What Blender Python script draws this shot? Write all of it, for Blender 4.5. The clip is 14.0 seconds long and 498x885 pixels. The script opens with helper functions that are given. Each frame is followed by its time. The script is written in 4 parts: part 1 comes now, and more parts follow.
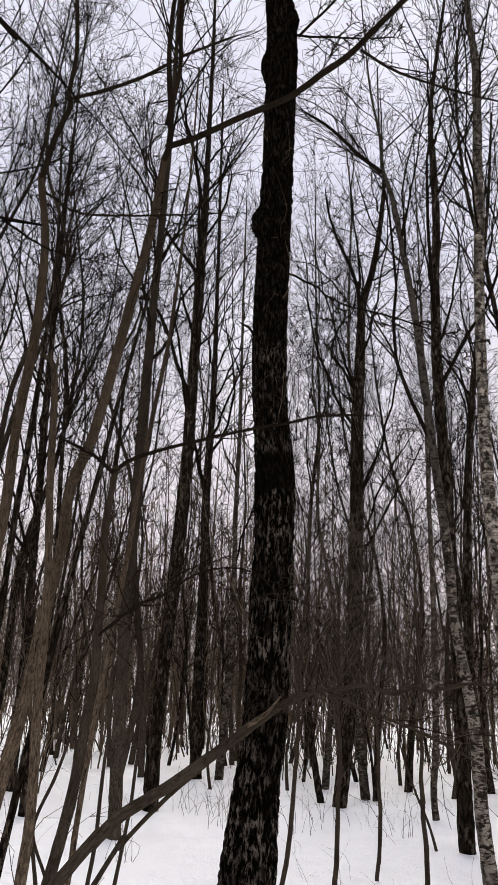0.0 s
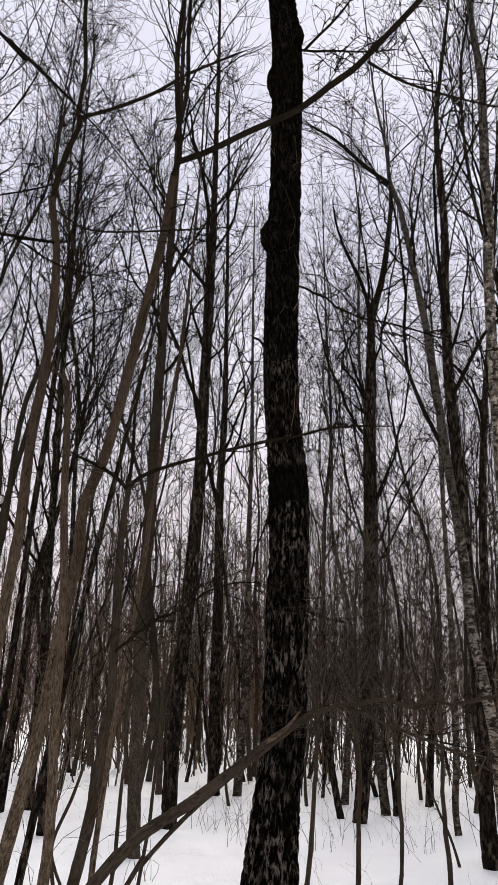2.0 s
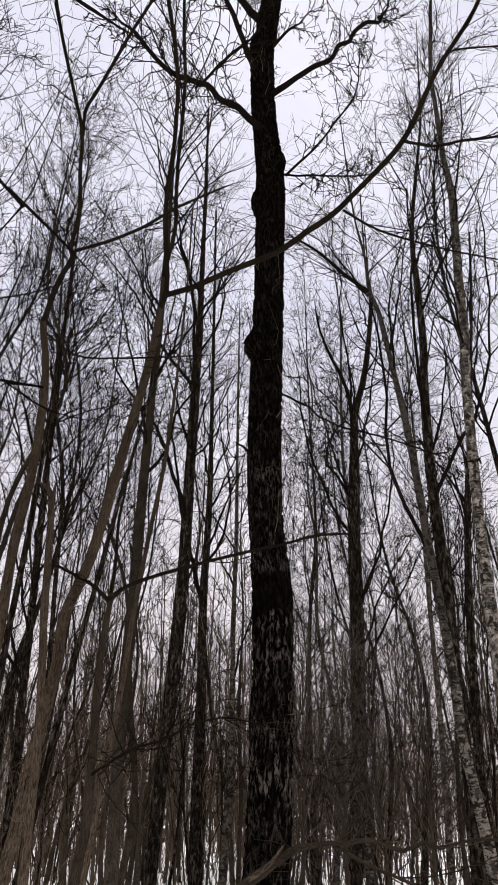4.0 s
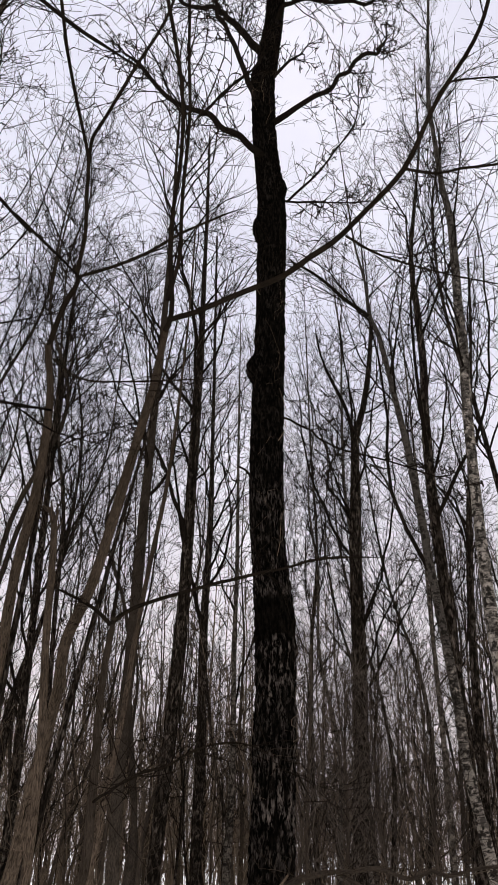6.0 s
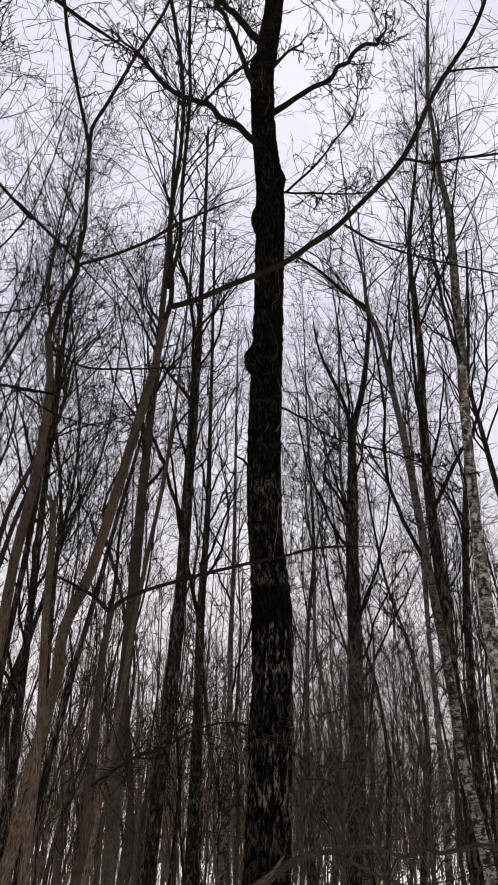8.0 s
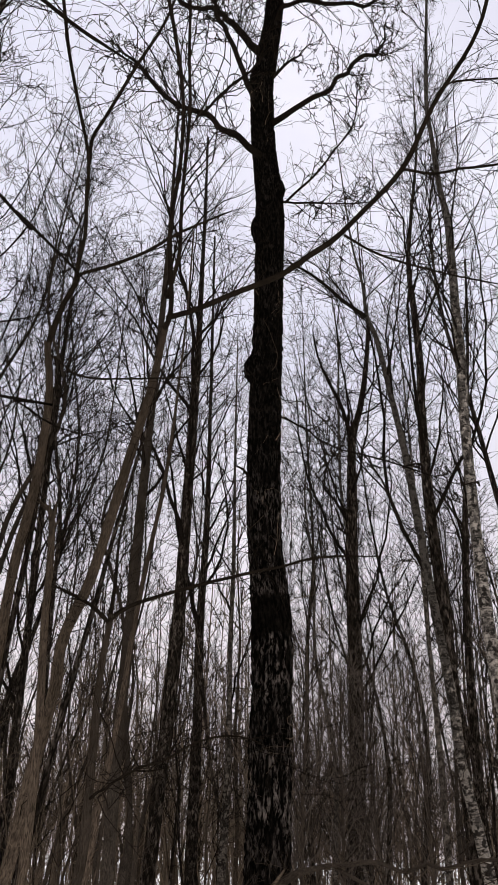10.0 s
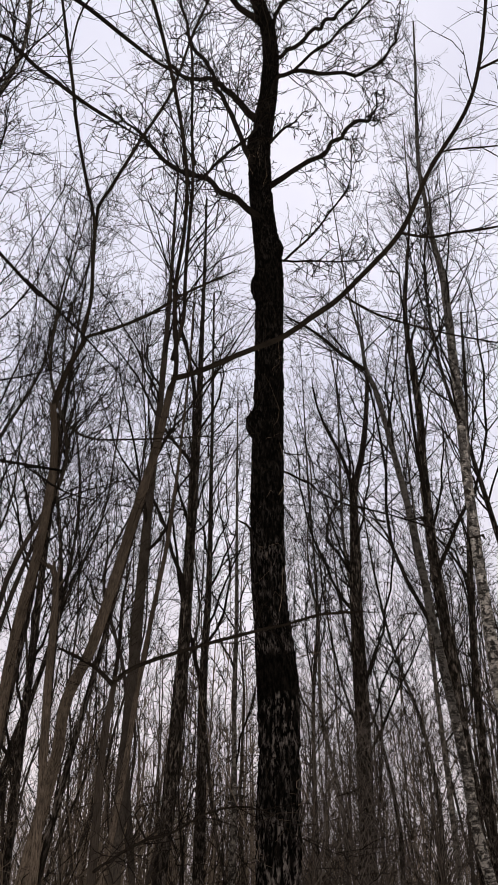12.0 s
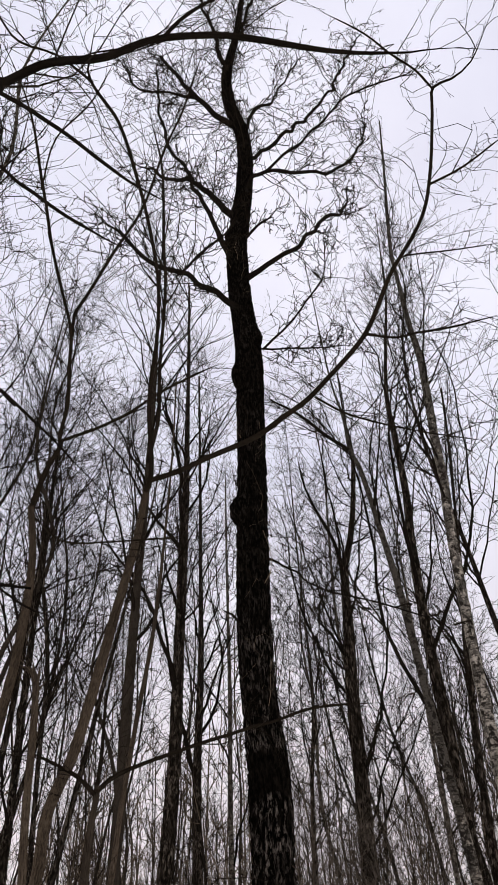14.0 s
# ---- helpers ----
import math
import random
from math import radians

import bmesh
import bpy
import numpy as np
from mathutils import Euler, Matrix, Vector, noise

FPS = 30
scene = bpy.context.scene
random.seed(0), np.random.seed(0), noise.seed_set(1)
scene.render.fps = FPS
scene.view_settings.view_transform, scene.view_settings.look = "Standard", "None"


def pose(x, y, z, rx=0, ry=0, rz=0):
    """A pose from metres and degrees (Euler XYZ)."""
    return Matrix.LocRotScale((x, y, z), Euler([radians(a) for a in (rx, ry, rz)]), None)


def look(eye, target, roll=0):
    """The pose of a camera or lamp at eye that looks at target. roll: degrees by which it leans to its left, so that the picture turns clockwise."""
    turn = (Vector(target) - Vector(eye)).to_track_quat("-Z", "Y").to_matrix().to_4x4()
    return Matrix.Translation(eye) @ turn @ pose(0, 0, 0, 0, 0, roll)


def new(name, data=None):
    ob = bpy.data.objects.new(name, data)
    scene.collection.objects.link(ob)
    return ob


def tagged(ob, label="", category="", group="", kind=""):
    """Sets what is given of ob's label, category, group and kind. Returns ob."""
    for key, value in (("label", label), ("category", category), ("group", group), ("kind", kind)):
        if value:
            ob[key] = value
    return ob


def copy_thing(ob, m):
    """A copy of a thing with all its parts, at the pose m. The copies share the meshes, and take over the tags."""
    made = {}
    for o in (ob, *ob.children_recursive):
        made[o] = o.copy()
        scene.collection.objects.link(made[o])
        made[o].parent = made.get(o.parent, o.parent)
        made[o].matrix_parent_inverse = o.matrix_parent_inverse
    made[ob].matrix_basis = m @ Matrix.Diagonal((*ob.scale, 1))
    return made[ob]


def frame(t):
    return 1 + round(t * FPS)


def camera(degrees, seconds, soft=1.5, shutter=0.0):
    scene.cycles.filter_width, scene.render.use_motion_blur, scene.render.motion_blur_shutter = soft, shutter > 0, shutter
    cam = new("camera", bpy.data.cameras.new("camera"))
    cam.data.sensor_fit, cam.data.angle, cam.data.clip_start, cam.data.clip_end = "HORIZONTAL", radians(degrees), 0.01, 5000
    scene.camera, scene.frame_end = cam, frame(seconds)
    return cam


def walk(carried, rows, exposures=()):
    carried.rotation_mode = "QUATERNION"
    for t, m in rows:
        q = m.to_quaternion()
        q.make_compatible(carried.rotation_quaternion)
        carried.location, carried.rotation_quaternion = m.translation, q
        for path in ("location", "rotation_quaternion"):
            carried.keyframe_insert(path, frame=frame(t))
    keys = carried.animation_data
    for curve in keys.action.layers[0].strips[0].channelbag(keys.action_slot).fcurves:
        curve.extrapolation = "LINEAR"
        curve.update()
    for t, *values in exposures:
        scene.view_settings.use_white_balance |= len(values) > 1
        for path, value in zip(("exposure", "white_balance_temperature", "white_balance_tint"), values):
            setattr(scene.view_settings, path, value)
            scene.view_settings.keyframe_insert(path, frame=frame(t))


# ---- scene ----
cam = camera(38.3, 14.0, soft=0.7)
PATH = [
    (0, (0.043, 0.088, 1.64), (0.038, 1.976, 2.298), 2.2),
    (0.5, (0.039, 0.087, 1.65), (0.025, 1.968, 2.329), 2.0),
    (1, (0.036, 0.088, 1.651), (0.011, 1.963, 2.347), 1.8),
    (1.5, (0.036, 0.094, 1.646), (0.003, 1.967, 2.345), 1.6),
    (2, (0.036, 0.097, 1.643), (-0.003, 1.973, 2.334), 1.5),
    (2.5, (0.038, 0.095, 1.64), (-0.002, 1.967, 2.341), 1.5),
    (3, (0.046, 0.093, 1.643), (0.012, 1.946, 2.394), 1.6),
    (3.5, (0.046, 0.064, 1.686), (0.028, 1.882, 2.519), 1.4),
    (4, (0.042, 0.025, 1.721), (0.04, 1.799, 2.645), 1.2),
    (4.2, (0.04, 0.02, 1.721), (0.041, 1.777, 2.678), 1.2),
    (6.5, (0.029, 0.017, 1.706), (0.024, 1.759, 2.688), 1.2),
    (7, (0.028, 0.007, 1.692), (0.027, 1.754, 2.666), 1.3),
    (7.5, (0.027, 0.006, 1.685), (0.03, 1.758, 2.649), 1.3),
    (10, (0.025, 0.01, 1.695), (0.03, 1.75, 2.679), 1.3),
    (10.5, (0.028, 0.007, 1.691), (0.029, 1.734, 2.701), 1.0),
    (11, (0.024, 0.014, 1.682), (0.022, 1.724, 2.719), 1.0),
    (11.5, (0.02, 0.021, 1.686), (0.018, 1.712, 2.754), 1.0),
    (12, (0.009, -0.011, 1.71), (0.01, 1.654, 2.817), 0.6),
    (12.5, (0.013, -0.036, 1.728), (0.024, 1.597, 2.882), -0.0),
    (13, (0.04, -0.05, 1.736), (0.058, 1.55, 2.935), -0.7),
    (13.5, (0.053, -0.054, 1.748), (0.081, 1.516, 2.987), -1.4),
    (14, (0.056, -0.069, 1.754), (0.088, 1.466, 3.035), -1.9),
]
walk(cam, [(t, look(eye, target, roll)) for t, eye, target, roll in PATH])

# ---- light ----
def make_world():
    w = bpy.data.worlds.new("overcast_sky")
    scene.world = w
    w.use_nodes = True
    nt = w.node_tree
    nt.nodes.clear()
    out = nt.nodes.new("ShaderNodeOutputWorld")
    bg = nt.nodes.new("ShaderNodeBackground")
    sky = nt.nodes.new("ShaderNodeTexSky")
    sky.sky_type, sky.sun_disc = "NISHITA", False
    sky.sun_elevation, sky.sun_rotation = radians(58), radians(8)
    sky.air_density, sky.dust_density = 1.0, 4.0
    # thin cloud cover: soft uneven white over the clear sky
    tc = nt.nodes.new("ShaderNodeTexCoord")
    no = nt.nodes.new("ShaderNodeTexNoise")
    no.inputs["Scale"].default_value, no.inputs["Detail"].default_value = 3.6, 6.0
    ramp = nt.nodes.new("ShaderNodeValToRGB")
    ramp.color_ramp.elements[0].position, ramp.color_ramp.elements[1].position = 0.3, 0.7
    ramp.color_ramp.elements[0].color = (*CLOUD_LOW, 1)
    ramp.color_ramp.elements[1].color = (*CLOUD_HIGH, 1)
    mix = nt.nodes.new("ShaderNodeMixRGB")
    mix.inputs[0].default_value = 0.975
    nt.links.new(tc.outputs["Generated"], no.inputs["Vector"])
    nt.links.new(no.outputs["Fac"], ramp.inputs["Fac"])
    # the cover is whiter and warmer low down, bluer overhead
    sep = nt.nodes.new("ShaderNodeSeparateXYZ")
    high = nt.nodes.new("ShaderNodeValToRGB")
    high.color_ramp.elements[0].position, high.color_ramp.elements[1].position = 0.0, 0.6
    high.color_ramp.elements[0].color, high.color_ramp.elements[1].color = (1.05, 0.955, 0.84, 1), (0.955, 0.975, 1.005, 1)
    tint = nt.nodes.new("ShaderNodeMixRGB")
    tint.blend_type = "MULTIPLY"
    tint.inputs[0].default_value = 1.0
    nt.links.new(tc.outputs["Generated"], sep.inputs[0])
    nt.links.new(sep.outputs["Z"], high.inputs["Fac"])
    nt.links.new(ramp.outputs["Color"], tint.inputs[1])
    nt.links.new(high.outputs["Color"], tint.inputs[2])
    nt.links.new(sky.outputs["Color"], mix.inputs[1])
    nt.links.new(tint.outputs["Color"], mix.inputs[2])
    nt.links.new(mix.outputs["Color"], bg.inputs["Color"])
    bg.inputs["Strength"].default_value = 0.1
    nt.links.new(bg.outputs["Background"], out.inputs["Surface"])


CLOUD_LOW, CLOUD_HIGH = (7.9, 7.7, 8.9), (9.4, 9.15, 10.2)
make_world()
sun = new("sun", bpy.data.lights.new("sun", "SUN"))
sun.data.energy, sun.data.angle, sun.data.color = 4.4, radians(30), (1.0, 0.94, 0.84)
sun.matrix_basis = look((0, 0, 0), (-0.1, -0.75, -0.85))


# ---- materials ----
class Nodes:
    def __init__(self, name, rough=0.9):
        self.m = bpy.data.materials.new(name)
        self.m.use_nodes = True
        self.nt = self.m.node_tree
        self.b = self.nt.nodes["Principled BSDF"]
        self.b.inputs["Roughness"].default_value = rough
        self.b.inputs["Specular IOR Level"].default_value = 0.0

    def node(self, kind, **inputs):
        n = self.nt.nodes.new(kind)
        for k, v in inputs.items():
            n.inputs[k.replace("_", " ")].default_value = v
        return n

    def link(self, a, b):
        self.nt.links.new(a, b)

    def uv(self, sx, sy):
        """Bark coordinates in metres round and along the stem, scaled."""
        tc = self.node("ShaderNodeTexCoord")
        mp = self.node("ShaderNodeMapping")
        mp.inputs["Scale"].default_value = (sx, sy, 1)
        self.link(tc.outputs["UV"], mp.inputs["Vector"])
        # each thing starts elsewhere in the pattern
        info = self.node("ShaderNodeObjectInfo")
        mul = self.node("ShaderNodeMath")
        mul.operation = "MULTIPLY"
        mul.inputs[1].default_value = 37.0
        self.link(info.outputs["Random"], mul.inputs[0])
        comb = self.node("ShaderNodeCombineXYZ")
        self.link(mul.outputs[0], comb.inputs["Y"])
        self.link(mul.outputs[0], comb.inputs["Z"])
        self.link(comb.outputs[0], mp.inputs["Location"])
        return mp.outputs["Vector"]

    def noise(self, vec, scale=1.0, detail=3.0, rough=0.55, dist=0.0):
        n = self.node("ShaderNodeTexNoise", Scale=scale, Detail=detail, Roughness=rough, Distortion=dist)
        self.link(vec, n.inputs["Vector"])
        return n.outputs["Fac"]

    def ramp(self, fac, stops):
        n = self.node("ShaderNodeValToRGB")
        e = n.color_ramp.elements
        while len(e) < len(stops):
            e.new(0.5)
        for el, (p, c) in zip(e, stops):
            el.position = p
            el.color = (*c, 1) if isinstance(c, tuple) else (c, c, c, 1)
        self.link(fac, n.inputs["Fac"])
        return n.outputs["Color"]

    def mix(self, a, b, fac, mode="MIX"):
        n = self.node("ShaderNodeMixRGB")
        n.blend_type = mode
        for v, i in ((fac, 0), (a, 1), (b, 2)):
            if isinstance(v, (int, float)):
                n.inputs[i].default_value = v if i == 0 else (v, v, v, 1)
            elif isinstance(v, tuple):
                n.inputs[i].default_value = (*v, 1)
            else:
                self.link(v, n.inputs[i])
        return n.outputs["Color"]

    def bump(self, height, strength=0.5, dist=0.01):
        n = self.node("ShaderNodeBump", Strength=strength, Distance=dist)
        self.link(height, n.inputs["Height"])
        self.link(n.outputs["Normal"], self.b.inputs["Normal"])

    def done(self, colour):
        self.link(colour, self.b.inputs["Base Color"])
        return self.m


def rough_bark(name, dark, mid, flake, share=0.5, young=None, band=(), size=(34, 8)):
    """Deep-furrowed old bark: black cracks round long ragged plates, some of them worn pale and grey."""
    n = Nodes(name, 0.95)
    v = n.uv(*size)
    warp = n.node("ShaderNodeTexNoise", Scale=1.1, Detail=4.0, Roughness=0.65)
    n.link(v, warp.inputs["Vector"])
    bent = n.node("ShaderNodeMixRGB")
    bent.blend_type = "ADD"
    bent.inputs[0].default_value = 1.3
    n.link(v, bent.inputs[1])
    n.link(warp.outputs["Color"], bent.inputs[2])
    f = n.noise(bent.outputs[0], 1.0, 5.0, 0.6)
    plate = n.ramp(f, [(0.40, 0.0), (0.56, 1.0)])
    grain = n.noise(n.uv(size[0] * 4, size[1] * 2.2), 1.0, 6.0, 0.7)
    worn = n.ramp(n.mix(f, grain, 0.4), [(share, 0.0), (share + 0.09, 1.0)])
    some = n.ramp(n.noise(n.uv(size[0] * 0.4, size[1] * 0.4), 1.0, 3.0), [(0.40, 0.0), (0.58, 1.0)])
    where = n.ramp(n.noise(n.uv(5, 1.7), 1.0, 2.0), [(0.36, 0.2), (0.58, 1.0)])
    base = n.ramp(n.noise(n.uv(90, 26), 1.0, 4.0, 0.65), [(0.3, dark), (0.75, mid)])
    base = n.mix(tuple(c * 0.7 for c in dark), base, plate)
    fac = n.mix(n.mix(worn, some, 1.0, "MULTIPLY"), where, 1.0, "MULTIPLY")
    if young:
        # younger bark higher up is hardly worn
        tc = n.node("ShaderNodeTexCoord")
        sep = n.node("ShaderNodeSeparateXYZ")
        n.link(tc.outputs["Object"], sep.inputs[0])
        up = n.node("ShaderNodeMapRange")
        for k, x in (("From Min", young[0]), ("From Max", young[1]), ("To Min", 1.0), ("To Max", 0.1)):
            up.inputs[k].default_value = x
        n.link(sep.outputs["Z"], up.inputs["Value"])
        fac = n.mix(fac, up.outputs["Result"], 1.0, "MULTIPLY")
        # smooth black scars round the trunk
        wob = n.node("ShaderNodeMath")
        wob.operation = "MULTIPLY_ADD"
        n.link(n.noise(n.uv(9, 4), 1.0, 2.0), wob.inputs[0])
        wob.inputs[1].default_value = 0.25
        n.link(sep.outputs["Z"], wob.inputs[2])
        for z, half in band:
            d = n.node("ShaderNodeMath")
            d.operation = "SUBTRACT"
            n.link(wob.outputs[0], d.inputs[0])
            d.inputs[1].default_value = z + 0.125
            a = n.node("ShaderNodeMath")
            a.operation = "ABSOLUTE"
            n.link(d.outputs[0], a.inputs[0])
            fac = n.mix(fac, n.ramp(a.outputs[0], [(half * 0.7, 0.0), (half, 1.0)]), 1.0, "MULTIPLY")
    n.bump(n.mix(plate, grain, 0.35), 1.0, 0.02)
    return n.done(n.mix(base, flake, fac))


def smooth_bark(name, dark, light, lichen_bounce=None):
    """Thin brown-grey bark with streaks, pores and old scars; a pale crust on the lower stem, part lichen, part
    snow-bounced light put into the colour.
    """
    n = Nodes(name, 0.85)
    streak = n.noise(n.uv(62, 21), 1.0, 6.0, 0.68)
    blot = n.noise(n.uv(14, 5), 1.0, 6.0, 0.7)
    col = n.ramp(streak, [(0.3, dark), (0.72, light)])
    if lichen_bounce:
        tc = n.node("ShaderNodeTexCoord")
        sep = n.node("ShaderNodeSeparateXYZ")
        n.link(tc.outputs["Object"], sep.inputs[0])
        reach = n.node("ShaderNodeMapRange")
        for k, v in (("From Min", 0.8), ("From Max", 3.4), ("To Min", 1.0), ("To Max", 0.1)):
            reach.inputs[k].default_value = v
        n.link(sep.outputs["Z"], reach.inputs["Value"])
        # lichen plus painted snow-bounce on the low stem, fading out upward
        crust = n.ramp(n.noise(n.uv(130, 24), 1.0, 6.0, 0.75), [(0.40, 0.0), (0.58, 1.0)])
        col = n.mix(col, lichen_bounce, n.mix(crust, reach.outputs["Result"], 1.0, "MULTIPLY"))
    col = n.mix(col, 0.35, n.ramp(n.mix(blot, streak, 0.4), [(0.44, 0.0), (0.62, 0.8)]), "MULTIPLY")
    n.bump(n.mix(streak, n.noise(n.uv(110, 60), 1.0, 3.0), 0.5), 0.8, 0.008)
    return n.done(col)


def birch_bark(name, white, bare=0.5, papery=None):
    """Pale papery bark in ragged patches over dark grey, with short level dashes and black diamonds; papery: heights between which the pale bark gives out."""
    n = Nodes(name, 0.75)
    dash = n.noise(n.uv(13, 60), 1.0, 5.0, 0.7)
    scar = n.noise(n.uv(24, 19), 1.0, 5.0, 0.68)
    grey = n.noise(n.uv(34, 16), 1.0, 6.0, 0.75)
    patch = n.noise(n.uv(15.0, 8.0), 1.0, 6.0, 0.7)
    col = n.ramp(grey, [(0.32, tuple(c * 0.4 for c in white)), (0.6, white)])
    if papery:
        tc = n.node("ShaderNodeTexCoord")
        sep = n.node("ShaderNodeSeparateXYZ")
        n.link(tc.outputs["Object"], sep.inputs[0])
        up = n.node("ShaderNodeMapRange")
        for k, x in (("From Min", papery[0]), ("From Max", papery[1]), ("To Min", -0.02), ("To Max", 0.3)):
            up.inputs[k].default_value = x
        n.link(sep.outputs["Z"], up.inputs["Value"])
        patch = n.mix(patch, up.outputs["Result"], 1.0, "ADD")
    col = n.mix(col, tuple(c * 0.13 for c in white), n.ramp(patch, [(bare - 0.05, 0.0), (bare + 0.07, 0.92)]))
    col = n.mix(col, (0.022, 0.018, 0.014), n.ramp(dash, [(0.53, 0.0), (0.58, 0.9)]))
    col = n.mix(col, (0.012, 0.010, 0.008), n.ramp(scar, [(0.51, 0.0), (0.56, 0.95)]))
    n.bump(n.mix(dash, scar, 0.5), 0.6, 0.006)
    return n.done(col)


def twig_bark(name, dark, light):
    n = Nodes(name, 0.8)
    geo = n.node("ShaderNodeNewGeometry")
    col = n.ramp(geo.outputs["Random Per Island"], [(0.0, dark), (1.0, light)])
    grain = n.noise(n.uv(80, 25), 1.0, 2.0)
    col = n.mix(col, 0.45, n.ramp(grain, [(0.45, 0.0), (0.7, 0.7)]), "MULTIPLY")
    return n.done(col)


def snow_material():
    n = Nodes("snow", 0.6)
    tc = n.node("ShaderNodeTexCoord")
    v = tc.outputs["Object"]
    col = n.ramp(n.noise(v, 1.3, 5.0), [(0.3, (0.90, 0.90, 0.91)), (0.7, (0.95, 0.95, 0.95))])
    # bark crumbs and bits of litter
    litter = n.noise(v, 34.0, 4.0, 0.7)
    col = n.mix(col, (0.30, 0.24, 0.19), n.ramp(litter, [(0.70, 0.0), (0.76, 0.6)]))
    n.bump(n.mix(n.noise(v, 2.4, 6.0, 0.6), n.noise(v, 40.0, 4.0), 0.2), 1.0, 0.11)
    n.b.inputs["Subsurface Weight"].default_value = 0.0
    return n.done(col)


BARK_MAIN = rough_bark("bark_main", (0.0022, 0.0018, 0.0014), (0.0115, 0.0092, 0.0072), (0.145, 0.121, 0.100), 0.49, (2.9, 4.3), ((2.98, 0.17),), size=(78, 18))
BARK_DARK = rough_bark("bark_dark", (0.0080, 0.0062, 0.0045), (0.0290, 0.0225, 0.0165), (0.115, 0.093, 0.072), 0.49, size=(40, 10))
BARK_GREY = smooth_bark("bark_grey", (0.012, 0.0094, 0.0068), (0.043, 0.034, 0.025), (0.085, 0.068, 0.050))
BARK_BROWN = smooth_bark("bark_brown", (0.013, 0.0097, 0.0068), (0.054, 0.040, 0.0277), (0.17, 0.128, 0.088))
BARK_BIRCH = birch_bark("bark_birch", (0.34, 0.30, 0.25), 0.49, (4.0, 14.0))
BARK_BIRCH_GREY = birch_bark("bark_birch_grey", (0.28, 0.245, 0.20), 0.52, (2.2, 5.5))
BARK_BIRCH_OLD = birch_bark("bark_birch_old", (0.14, 0.118, 0.092), 0.5)
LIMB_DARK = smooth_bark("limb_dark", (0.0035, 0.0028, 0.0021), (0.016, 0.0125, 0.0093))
# brown bark darkened: the backlit look of boughs against sky, put into the colour
LIMB_BROWN_BACKLIT = smooth_bark("limb_brown_backlit", (0.006, 0.0046, 0.0033), (0.025, 0.0187, 0.0132))
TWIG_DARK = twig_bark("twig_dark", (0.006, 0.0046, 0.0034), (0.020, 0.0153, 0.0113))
TWIG_BROWN = twig_bark("twig_brown", (0.014, 0.0105, 0.007), (0.175, 0.130, 0.089))
BARK_DULL = smooth_bark("bark_dull", (0.016, 0.0123, 0.0089), (0.085, 0.0655, 0.047))
BARK_BENT = smooth_bark("bark_bent", (0.010, 0.0076, 0.0054), (0.046, 0.0350, 0.0250), (0.066, 0.052, 0.038))
TWIG_DULL = twig_bark("twig_dull", (0.012, 0.0093, 0.0070), (0.095, 0.076, 0.058))
TWIG_MID = twig_bark("twig_mid", (0.012, 0.009, 0.0063), (0.075, 0.057, 0.040))
FAR_BARK = twig_bark("far_bark", (0.014, 0.0107, 0.0072), (0.150, 0.115, 0.081))
SNOW = snow_material()


# ---- stems as tubes ----
def curve(points, step):
    """A smooth line through (x, y, z, r) points, resampled about every step metres."""
    p = np.array(points, float)
    p = np.vstack((2 * p[0] - p[1], p, 2 * p[-1] - p[-2]))
    out = []
    for i in range(1, len(p) - 2):
        a, b, c, d = p[i - 1:i + 3]
        n = max(2, int(np.linalg.norm((c - b)[:3]) / step) + 1)
        u = np.linspace(0, 1, n, endpoint=False)[:, None]
        out.append(b + 0.5 * u * (c - a + u * (2 * a - 5 * b + 4 * c - d + u * (3 * (b - c) + d - a))))
    out.append(p[-2][None])
    q = np.vstack(out)
    q[:, 3] = np.maximum(q[:, 3], 0.0008)
    return q[:, :3], q[:, 3]


def gnarl(rng, pts, radii, size):
    """Crooks along a limb, none at its foot."""
    n = len(pts)
    m = max(3, n // 3)
    k = rng.normal(0, 1, (m, 3))
    k[0] = 0
    at = np.linspace(0, m - 1, n)
    k = np.stack([np.interp(at, np.arange(m), k[:, a]) for a in range(3)], 1)
    return pts + k * size * 0.55 * np.clip(radii / 0.02, 0.25, 1.0)[:, None]


